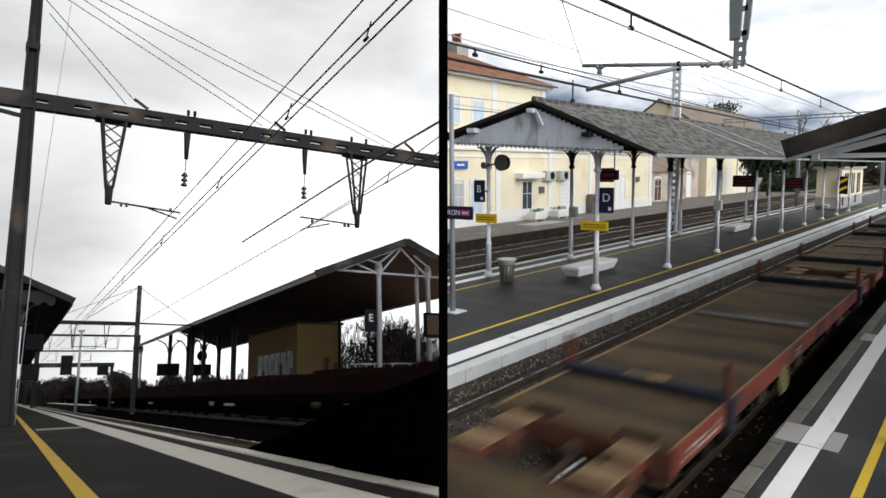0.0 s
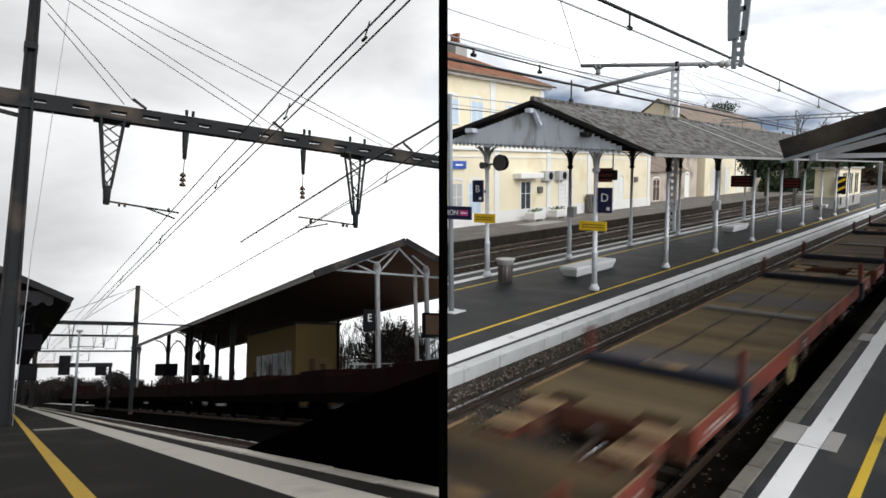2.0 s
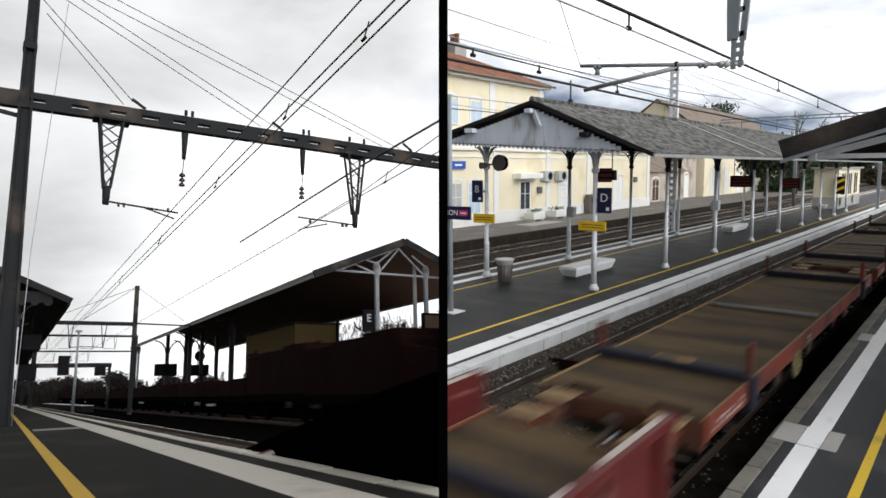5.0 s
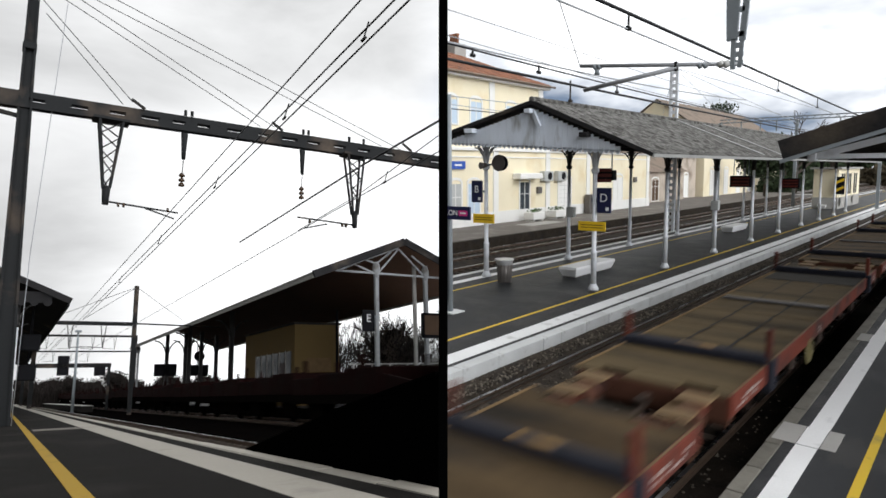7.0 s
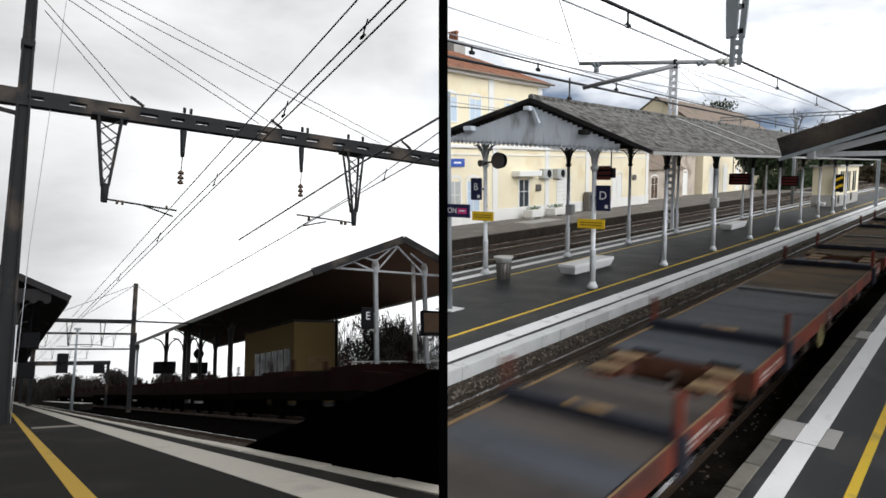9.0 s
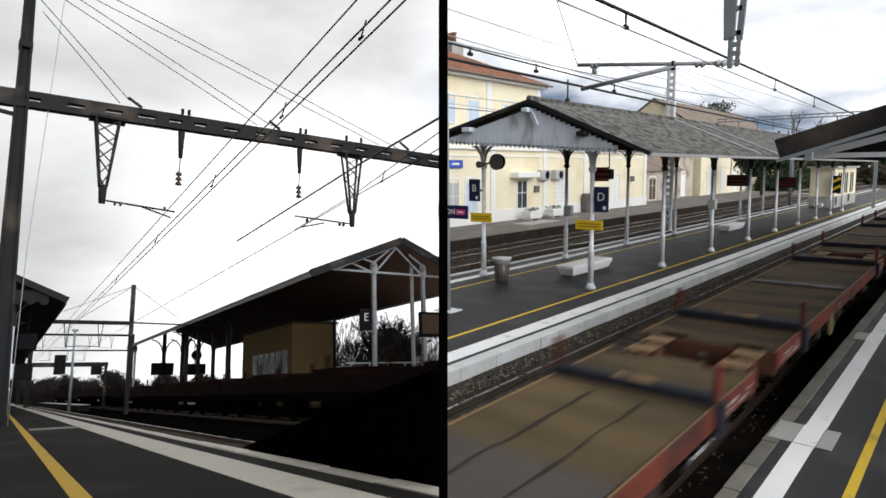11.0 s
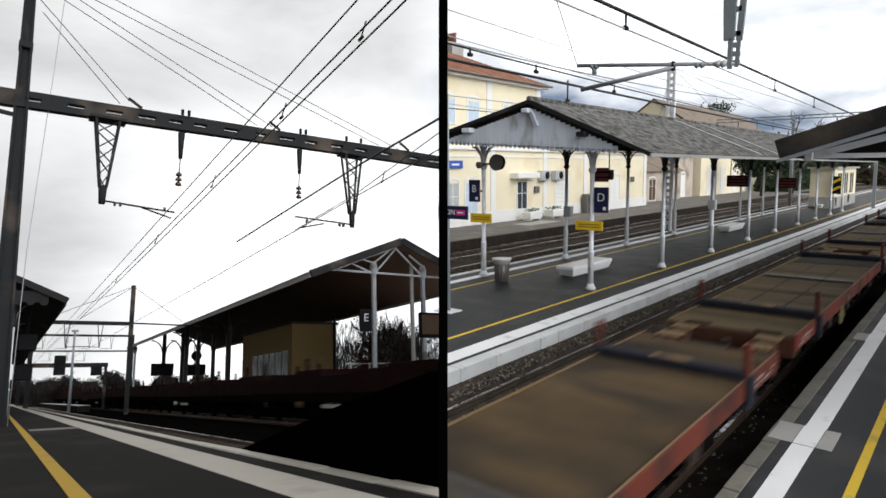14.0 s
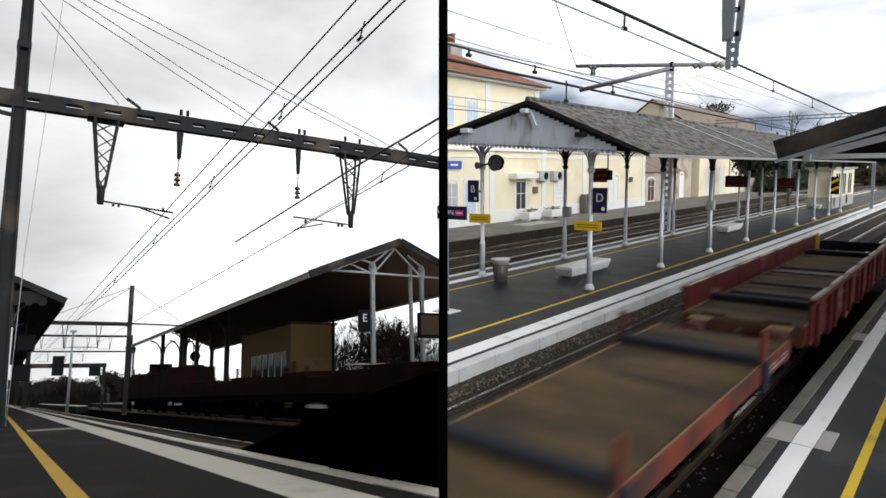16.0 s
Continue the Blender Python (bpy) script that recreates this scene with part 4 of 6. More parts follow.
# ---- overhead line of the high view ----
def wire(name, pts, r, material, label, category="overhead wire"):
    bm = B()
    pts = [Vector(p) for p in pts]
    rings = []
    for k, p in enumerate(pts):
        d = (pts[min(k + 1, len(pts) - 1)] - pts[max(k - 1, 0)]).normalized()
        u = d.cross(Vector((0.3, 0.1, 1))).normalized()
        v = d.cross(u)
        rings.append([bm.verts.new(p + (u * math.cos(math.tau * i / 5) + v * math.sin(math.tau * i / 5)) * r) for i in range(5)])
    for a, b in zip(rings, rings[1:]):
        for i in range(5):
            bm.faces.new((a[i], a[(i + 1) % 5], b[(i + 1) % 5], b[i])).smooth = True
    bm.faces.new(rings[0][::-1])
    bm.faces.new(rings[-1])
    return solid(name, clip(bm), material, label, category)


def sag(x, z0, z1, y0, y1, drop, n=10, x1=None):
    x1 = x if x1 is None else x1
    return [(x + (x1 - x) * k / n, y0 + (y1 - y0) * k / n, z0 + (z1 - z0) * k / n - drop * 4 * (k / n) * (1 - k / n)) for k in range(n + 1)]


cantilever = thing("overhead_cantilever", "grey steel drop arm and tube cantilever holding the overhead wires", "cantilever", pose(-0.02, 13, -0.05))
bm = B()
dv = [bm.verts.new((x, y, z)) for y in (-0.04, 0.04) for x, z in ((-3.96, 6.80), (-3.78, 6.80), (-3.70, 9.6), (-4.06, 9.6))]
for q in ((0, 1, 2, 3), (7, 6, 5, 4), (0, 4, 5, 1), (1, 5, 6, 2), (2, 6, 7, 3), (3, 7, 4, 0)):
    bm.faces.new([dv[i] for i in q])
box(bm, -3.88, -3.80, -0.04, 0.04, 6.28, 6.82)
bar(bm, (-3.72, 0, 6.3), (-3.69, 0, 6.80), 0.07, 0.05)
bar(bm, (-3.69, 0, 6.78), (-3.50, 0, 9.6), 0.11, 0.06)
for z in (6.34, 6.5, 6.66, 6.86, 7.3):
    box(bm, -3.84, -3.66, -0.03, 0.03, z, z + 0.09)
part("drop_arm", bm, M_GREYPAINT, cantilever, "riveted grey drop arm")
part("top_tube", rod(B(), (-3.75, 0, 6.37), (-7.0, 0, 6.68), 0.04, 0.04, 10), M_WIREPALE, cantilever)
part("strut_tube", rod(B(), (-4.88, 0, 6.42), (-6.9, 0, 6.16), 0.045, 0.045, 10), M_WIREPALE, cantilever)
part("hinge", box(B(), -4.94, -4.87, -0.04, 0.04, 6.36, 6.54, 0.015), M_MAST, cantilever)
for x, z in ((-4.05, 6.40), (-3.95, 6.39)):
    part("insulator", rod(B(), (x - 0.05, 0, z - 0.02), (x + 0.05, 0, z + 0.02), 0.065, 0.065, 10), M_INSULW, cantilever)
for x in (-4.35, -4.45, -6.55, -6.65):
    part("clamp", rod(B(), (x - 0.03, 0, 6.33 + 0.095 * (-3.75 - x)), (x + 0.03, 0, 6.36 + 0.095 * (-3.75 - x)), 0.055, 0.055, 8), M_GREYPAINT, cantilever)
part("suspension", rod(B(), (-6.6, 0, 6.46), (-6.6, 0, 6.62), 0.06, 0.035, 8), M_GREYPAINT, cantilever)
part("hanger", rod(B(), (-7.0, 0, 6.66), (-7.15, -1.4, 8.9), 0.012, 0.012, 5), M_WIREPALE, cantilever)
wire("feeder_wire", sag(-4.2, 6.68, 6.15, 6, 60, 0.05), 0.027, M_WIRE, "thick dark overhead feeder wire")
wire("contact_wire", sag(-4.2, 6.47, 5.72, 6, 60, 0.05), 0.014, M_WIREPALE, "thin pale overhead contact wire")
wire("catenary_wire", sag(-7.2, 6.62, 6.9, 5, 26, 0.18), 0.016, M_WIREPALE, "thin pale overhead catenary wire")
wire("contact_wire", sag(-7.2, 6.32, 6.15, 5, 60, 0.10), 0.028, M_WIRE, "dark overhead contact wire")
wire("catenary_wire", sag(-7.2, 6.62, 6.35, 5, 60, 0.25), 0.016, M_WIRE, "thin pale overhead catenary wire")
wire("earth_wire", sag(-10, 8.2, 7.5, 10, 50, 0.1), 0.012, M_WIREPALE, "thin pale overhead earth wire")
wire("far_wire", sag(-19.3, 10.8, 9.6, 14, 90, 0.4), 0.022, M_WIREPALE, "thin pale overhead wire")
wire("far_wire", sag(-19.3, 7.75, 8.3, 14, 90, 0.0), 0.022, M_WIREPALE, "thin pale overhead contact wire")
wire("far_wire", sag(-23.1, 8.3, 7.9, 14, 110, 0.4), 0.022, M_WIREPALE, "thin pale overhead wire")
wire("far_wire", sag(-19.3, 7.15, 7.9, 14, 90, 0.0), 0.022, M_WIRE, "thin pale overhead contact wire")
for y, z0, z1, xx in ((9.4, 6.43, 6.55, -7.2), (11.6, 6.37, 6.52, -7.2), (15.2, 6.28, 6.45, -7.2), (9.2, 6.43, 6.64, -4.2), (17.8, 6.28, 6.52, -4.2), (22.5, 6.2, 6.48, -4.2), (12.9, 5.9, 6.33, -7.2)):
    dr = thing("wire_dropper", "short metal dropper between two overhead wires", "dropper", pose(xx, y, 0), "droppers")
    part("loop", bar(B(), (0, 0, z0), (0, 0, z1), 0.012, 0.05), M_MAST, dr)
    part("clip", rod(B(), (0, -0.05, z0), (0, 0.05, z0), 0.035, 0.035, 6), M_MAST, dr)
mast = thing("overhead_mast", "white perforated steel overhead line mast behind the canopy", "mast", pose(-17.5, 46, 0))
for s in (-1, 1):
    part("upright", box(B(), s * 0.21 - 0.09, s * 0.21 + 0.09, -0.12, 0.12, 0, 11.6), M_POST, mast)
for k in range(24):
    part("batten", box(B(), -0.13, 0.13, -0.10, 0.10, 0.4 + k * 0.46, 0.62 + k * 0.46), M_POST, mast)
for x1, y1, z1 in ((-22, 75, 9.0), (-16, 78, 8.9), (-24, 60, 8.6), (-12.5, 70, 9.6)):
    wire("stay_wire", [(-17.5, 46, 11.4), (x1, y1, z1)], 0.02, M_WIREPALE, "thin stay wire from the mast")
gant = thing("overhead_gantry", "far grey lattice gantry spanning the tracks", "gantry", pose(0, 82, 0))
for z in (9.75, 10.1):
    part("chord", box(B(), -25.5, -3, -0.1, 0.1, z - 0.06, z + 0.06), M_GREYPAINT, gant)
for k in range(30):
    part("lacing", bar(B(), (-25.5 + k * 0.75, 0, 9.75), (-25.1 + k * 0.75, 0, 10.1), 0.05, 0.05), M_GREYPAINT, gant)
for x in (-25.5, -17.2, -9.2):
    part("leg", box(B(), x - 0.15, x + 0.15, -0.15, 0.15, 0 if x != -25.5 else 0, 9.75), M_GREYPAINT, gant)
for x in (-23.1, -21, -19.3, -13, -7.2, -4.2):
    part("drop", bar(B(), (x, 0, 9.7), (x, 0, 8.6), 0.12, 0.12), M_GREYPAINT, gant)


# ---- trees ----
def tree(label, at, height, spread, leaves, leaf_mat, seed, bare=False, column=False, leaf=0.16):
    rng = random.Random(seed)
    t = thing("tree", label, "tree", at)
    bm = B()
    tips = []

    def limb(p, d, length, r, depth):
        q = p + d * length
        rod(bm, p, q, r, r * 0.62, 5 if depth else 7)
        tips.append(q)
        if depth < (4 if bare else 3):
            for _ in range(3 if depth else 5):
                nd = (d + Vector((rng.uniform(-1, 1), rng.uniform(-1, 1), rng.uniform(-0.25, 0.7))) * (0.45 if column else 0.8)).normalized()
                limb(p + d * length * rng.uniform(0.55, 1.0), nd, length * rng.uniform(0.55, 0.8), r * (0.62 if bare else 0.5), depth + 1)
    limb(Vector((0, 0, 0)), Vector((0, 0, 1)), height * 0.36, spread * 0.07, 0)
    part("trunk", bm, M_BARK, t)
    if leaves:
        verts, faces = [], []
        for _ in range(leaves):
            c = rng.choice(tips) + Vector((rng.gauss(0, 1), rng.gauss(0, 1), rng.gauss(0, 0.8))) * spread * 0.13
            u = Vector((rng.uniform(-1, 1), rng.uniform(-1, 1), rng.uniform(-1, 1))).normalized()
            v = u.orthogonal().normalized()
            s = leaf * rng.uniform(0.6, 1.4)
            k = len(verts)
            verts += [c - u * s, c - v * s * 0.5, c + u * s, c + v * s * 0.5]
            faces.append((k, k + 1, k + 2, k + 3))
        me = bpy.data.meshes.new("crown")
        me.from_pydata(verts, [], faces)
        me.materials.append(leaf_mat)
        cr = new("crown", me)
        cr.parent = t
    return t


def hedge(label, x0, x1, y0, y1, h, count, leaf, seed, leaf_mat, twigs=False):
    rng = random.Random(seed)
    verts, faces = [], []
    for _ in range(count):
        x = rng.uniform(x0, x1)
        top = h * (0.65 + 0.35 * noise.noise(Vector((x * 0.11, seed, 0))) + 0.25 * noise.noise(Vector((x * 0.45, seed, 3))))
        c = Vector((x, rng.uniform(y0, y1), -0.6 + (top + 0.6) * rng.random() ** 1.1))
        u = Vector((rng.uniform(-1, 1), rng.uniform(-1, 1), rng.uniform(-1, 1))).normalized()
        if twigs:
            u = Vector((rng.gauss(0, 0.22), rng.gauss(0, 0.22), 1)).normalized() * 4
        v = u.orthogonal().normalized()
        s = leaf * rng.uniform(0.6, 1.5)
        k = len(verts)
        verts += [c - u * s, c - v * s * 0.6, c + u * s, c + v * s * 0.6]
        faces.append((k, k + 1, k + 2, k + 3))
    me = bpy.data.meshes.new("hedge")
    me.from_pydata(verts, [], faces)
    me.materials.append(leaf_mat)
    ob = new("hedge", me)
    ob.matrix_basis = HERE[0]
    return tagged(ob, label, "hedge", kind="stuff")


hedge("brown winter hedge and scrub along the yard end", -70, 14, 205, 214, 5.5, 9000, 0.6, 11, M_LEAFDRY)
hedge("dark green bushes beside the goods yard", -33, -27.5, 128, 190, 4.5, 5000, 0.5, 12, M_LEAF)
tree("dark evergreen tree beyond the goods building", pose(-51, 163, 0), 26, 6, 5000, M_LEAF, 1, leaf=0.35)
tree("bare winter tree beyond the canopy", pose(-26, 125, 0), 15, 5, 0, M_LEAFDRY, 2, bare=True, leaf=0.2)
tree("dark evergreen tree beside the tracks", pose(-30, 135, 0), 12, 6, 5000, M_LEAF, 3, leaf=0.35)
tree("dark evergreen tree beside the tracks", pose(-27, 110, 0), 9, 5, 5000, M_LEAF, 4, leaf=0.3)
tree("bare winter tree beyond the canopy", pose(-21, 130, 0), 14, 5, 0, M_LEAFDRY, 5, bare=True, leaf=0.2)
tree("bare winter tree behind the station roof", pose(-46.5, 72, 0), 14, 3, 0, M_LEAFDRY, 6, bare=True)
for k in range(26):
    tree("brown winter tree at the end of the yard", pose(-75 + k * 4.5, 215 + 9 * (k % 3), 0), 8 + (k * 5 % 4), 7, 900, M_LEAFDRY if k % 2 else M_LEAF, 130 + k, leaf=0.6)
for k in range(7):
    tree("dark shrub beside the goods yard", pose(-33.0 + 0.6 * (k % 3), 150 + k * 9, 0), 7, 6, 2500, M_LEAF, 10 + k, leaf=0.35)


# ---- the low view along the other platform ----
HERE[0] = BASE_L
ground("dark earth beside the railway")
track(5.6, -6, 400, -0.45, (0, 90), M_SHADEBALLAST)
track(12.4, -6, 400, -0.45, (8, 60), M_SHADEBALLAST)
sheet("ballast_strip", 3.3, 14.1, -6, 120, -0.66, -0.62, M_SHADEBALLAST, "ballast between the tracks in its shaded colour", "ballast")
plat_l = thing("platform", "dark asphalt platform with yellow line and white edge stripes", "platform", kind="structure")
sheet("surface", -12, 2.211, -8, 200, -0.64, 0.35, M_ASPHALT_SHADED, "", "", plat_l)
sheet("yellow_line", 0.459, 0.579, -8, 200, 0.35, 0.355, M_YELLOWSHADED, "yellow painted safety line", "", plat_l)
sheet("white_stripe", 1.568, 1.978, -8, 200, 0.35, 0.355, M_CREAMSHADED, "white painted stripe", "", plat_l)
sheet("edge_wall", 2.226, 2.332, -8, 200, -0.64, 0.33, M_CONC, "", "", plat_l)
drain = thing("duct_cover", "pale concrete duct cover in the asphalt", "duct cover", pose(0, 16.603, 0.35))
part("slab", box(B(), 0.64, 1.55, 0, 0.8, 0.001, 0.012), M_ASPHALT_OLD, drain)
plat_o = thing("platform", "opposite platform with a pale edge", "platform", kind="structure")
sheet("surface", 14.4, 60, -8, 140, -0.64, 0.0, M_ASPHALT, "", "", plat_o)
# edge stone takes the shaded asphalt colour for the shade under the train
sheet("edge_stone", 14.1, 14.4, -8, 140, -0.64, 0.02, M_ASPHALT_SHADED, "edge stone in the shaded asphalt colour", "", plat_o)
sheet("far_base", 7.9, 9.2, 88, 170, -0.64, 0.08, M_ASPHALT_SHADED, "", "", plat_o)
sheet("edge_stone", 7.9, 9.2, 88, 170, 0.084, 0.14, M_CONC, "far pale platform end", "", plat_o)

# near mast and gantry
# added black screen: hides the other set's train where only shade lies
screen = thing("trackside_screen", "added matt black masking screen at the platform edge", "screen", pose(2.45, 0, 0))
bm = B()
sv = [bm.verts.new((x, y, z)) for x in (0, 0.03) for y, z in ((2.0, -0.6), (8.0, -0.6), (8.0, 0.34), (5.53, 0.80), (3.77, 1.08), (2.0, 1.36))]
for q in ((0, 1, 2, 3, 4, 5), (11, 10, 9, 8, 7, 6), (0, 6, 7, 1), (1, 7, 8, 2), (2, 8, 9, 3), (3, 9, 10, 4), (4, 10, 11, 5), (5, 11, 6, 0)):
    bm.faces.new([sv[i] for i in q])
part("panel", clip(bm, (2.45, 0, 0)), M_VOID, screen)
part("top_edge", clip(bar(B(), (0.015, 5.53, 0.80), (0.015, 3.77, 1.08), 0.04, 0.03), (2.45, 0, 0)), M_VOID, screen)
pole = thing("gantry_mast", "tall dark grey tapered overhead line mast", "mast", pose(0.02, 21, 0.08))
def taper(z):
    return 0.11 + (13.4 - z) * 0.009, -0.016 * z     # half width and lean at the height z


for s in (-1, 1):
    bm = B()
    a = []
    for z in (0.0, 13.4):
        w, dx = taper(z)
        a += [bm.verts.new((s * w + dx + ex, ey, z)) for ex, ey in ((-0.03, -0.17), (0.03, -0.17), (0.03, 0.17), (-0.03, 0.17))]
    for q in ((0, 1, 5, 4), (1, 2, 6, 5), (2, 3, 7, 6), (3, 0, 4, 7), (0, 3, 2, 1), (4, 5, 6, 7)):
        bm.faces.new([a[i] for i in q])
    part("flange", bm, M_MAST, pole)
bm = B()
a = [bm.verts.new((s * taper(z)[0] + taper(z)[1], y, z)) for z in (0.0, 13.4) for s, y in ((-1, -0.02), (1, -0.02), (1, 0.02), (-1, 0.02))]
for q in ((0, 1, 5, 4), (1, 2, 6, 5), (2, 3, 7, 6), (3, 0, 4, 7), (0, 3, 2, 1), (4, 5, 6, 7)):
    bm.faces.new([a[i] for i in q])
part("web", bm, M_MAST, pole)
part("collar", box(B(), -0.36, 0.0, -0.2, 0.2, 10.9, 11.1, 0.02), M_MAST, pole)
part("foot_block", box(B(), -0.45, 0.45, -0.45, 0.45, 0, 0.1, 0.02), M_CONC, pole)


def beam_z(x):
    return 9.42 + 0.035 * x


gb = thing("gantry_beam", "dark steel gantry beam with slotted web over the tracks", "gantry", pose(0, 21, 0))
for y in (-0.09, 0.09):
    for dz, h in ((0.17, 0.19), (-0.13, 0.20)):
        bm = B()
        bar(bm, (-4, y, beam_z(-4) + dz), (18, y, beam_z(18) + dz), 0.05, h)
        part("chord", clip(bm, (0, 21, 0)), M_MAST, gb)
rgx = random.Random(8)
x = -3.6
while x < 13.6:
    w = rgx.uniform(0.35, 0.85)
    for y in (-0.1, 0.1):
        bm = B()
        bar(bm, (x, y, beam_z(x) + 0.03), (x + w, y, beam_z(x + w) + 0.03), 0.025, 0.24)
        part("batten_plate", clip(bm, (0, 21, 0)), M_MAST, gb)
    x += w + rgx.uniform(0.35, 0.55)
for x in (2.9, 7.35, 12.6):
    part("stay_lug", bar(B(), (x - 0.3, -0.2, beam_z(x) + 0.5), (x + 0.1, -0.2, beam_z(x) + 0.25), 0.07, 0.07), M_MAST, gb)
for x in (4.2, 4.4, 8.2, 8.4, 10.0, 10.6):
    part("bolt", rod(B(), (x, -0.2, beam_z(x) + 0.25), (x, -0.2, beam_z(x) + 0.42), 0.05, 0.05, 6), M_MAST, gb)
part("knee_brace", bar(B(), (-0.2, 0.05, 8.95), (-1.6, 0.05, beam_z(-1.6) - 0.25), 0.1, 0.1), M_MAST, gb)


def lattice_drop(x, foot):
    t = thing("lattice_drop", "tapered steel lattice drop arm hanging from the gantry", "drop arm", pose(x, 21, 0), "drop arms")
    top = beam_z(x) - 0.27
    for s in (-1, 1):
        for y in (-0.2, 0.2):
            part("leg", bar(B(), (s * 0.32, y, top), (s * 0.09, y * 0.4, foot + 0.5), 0.07, 0.05), M_MAST, t)
    n = 5
    for k in range(n):
        z0, z1 = top + (foot + 0.5 - top) * k / n, top + (foot + 0.5 - top) * (k + 1) / n
        w0, w1 = 0.32 - 0.23 * k / n, 0.32 - 0.23 * (k + 1) / n
        sg = 1 if k % 2 else -1
        part("lacing", bar(B(), (-sg * w0, -0.15, z0), (sg * w1, -0.12, z1), 0.04, 0.03), M_MAST, t)
        part("lacing", bar(B(), (sg * w0, 0.15, z0), (-sg * w1, 0.12, z1), 0.04, 0.03), M_MAST, t)
    part("tip", rod(B(), (0, 0, foot + 0.55), (0, 0, foot), 0.12, 0.09, 8), M_MAST, t)
    part("shoe", box(B(), -0.5, 0.5, -0.25, 0.25, top, top + 0.08), M_MAST, t)
    part("tube", rod(B(), (0, 0, foot + 0.1), (2.05, 0, foot - 0.02) if x < 5 else (-2.2, 0, foot + 0.15), 0.028, 0.028, 6), M_MAST, t)
    sx = 1 if x < 5 else -1
    part("tube", rod(B(), (sx * 1.1, 0, foot + 0.02), (sx * 1.95, 0, foot - 0.22), 0.025, 0.025, 6), M_MAST, t)
    for k in (0.35, 0.5, 1.75):
        part("insulator", rod(B(), (sx * (k - 0.03), 0, foot + 0.04), (sx * (k + 0.03), 0, foot + 0.04), 0.07, 0.07, 8), M_INSUL, t)
    return t


def bell_drop(x, foot):
    t = thing("insulator_drop", "steel drop tube with brown bell insulators", "insulator", pose(x, 21, 0), "drops")
    top = beam_z(x) - 0.3
    part("tube", rod(B(), (0, 0, top), (0, 0, foot + 0.95), 0.11, 0.06, 8), M_MAST, t)
    part("link", rod(B(), (0, 0, foot + 0.95), (-0.03, 0, foot + 0.1), 0.015, 0.015, 5), M_WIRE, t)
    for k in range(3):
        part("bell", lathe(B(), ((0.03, 0.07), (0.09, 0.0), (0.10, -0.05), (0.04, -0.07)), 10, (-0.02, 0, foot + 0.42 - k * 0.16)), M_INSUL, t)
    return t


lattice_drop(2.1, 6.62)
lattice_drop(10.3, 6.78)
bell_drop(4.24, 7.45)
bell_drop(8.25, 7.57)
for x0, z0, x1, z1 in ((0.17, 12.3, 2.39, 9.85), (0.0, 12.77, 2.65, 10.0), (0.0, 13.2, 6.69, 10.0), (0.0, 13.53, 7.24, 10.05), (0.0, 13.6, 11.44, 10.15), (0.0, 13.98, 12.45, 10.1)):
    wire("stay_wire", [(x0, 21, z0), (x1, 20.95, z1)], 0.013, M_WIRE, "taut stay wire from mast to gantry")
wire("earth_wire", [(0.69, 21, 12.8), (0.35, 21, 5.0), (0.3, 21, 0.1)], 0.012, M_WIREPALE, "thin slack wire beside the mast")


def lengthways(x, z, r, label, drop=0.0, y0=4, y1=150):
    wire("overhead_wire", sag(x, z, z, y0, y1, drop, 12), r, M_WIRE, label)


lengthways(4.55, 6.62, 0.016, "thin dark overhead contact wire")
lengthways(4.42, 6.70, 0.016, "thin dark overhead contact wire")
lengthways(4.65, 7.65, 0.016, "thin dark overhead catenary wire")
wire("feeder_wire", [(8.15, 8, 7.05), (8.12, 16, 7.3), (8.17, 28, 7.46)], 0.03, M_WIRE, "thick dark slanting feeder wire")
lengthways(8.55, 6.70, 0.016, "thin dark overhead contact wire")
wire("overhead_wire", [(8.5, 11, 7.2), (8.5, 17, 6.75), (8.5, 22, 6.70)], 0.014, M_WIRE, "thin dark overhead catenary wire")
for x, y, z0, z1 in ((4.5, 8.8, 6.66, 7.6), (4.5, 12.5, 6.66, 7.3), (4.5, 18, 6.66, 7.4), (4.5, 26, 6.66, 7.4), (4.5, 36, 6.66, 7.4), (8.55, 15.5, 6.7, 7.2)):
    dr = thing("wire_dropper", "short dropper between two overhead wires", "dropper", pose(x, y, 0), "droppers")
    part("rod", rod(B(), (0, 0, z0), (0.1, 0, min(z1, z0 + 0.35)), 0.014, 0.014, 5), M_MAST, dr)
    part("clip", rod(B(), (0, -0.07, z0), (0, 0.07, z0), 0.028, 0.028, 6), M_MAST, dr)

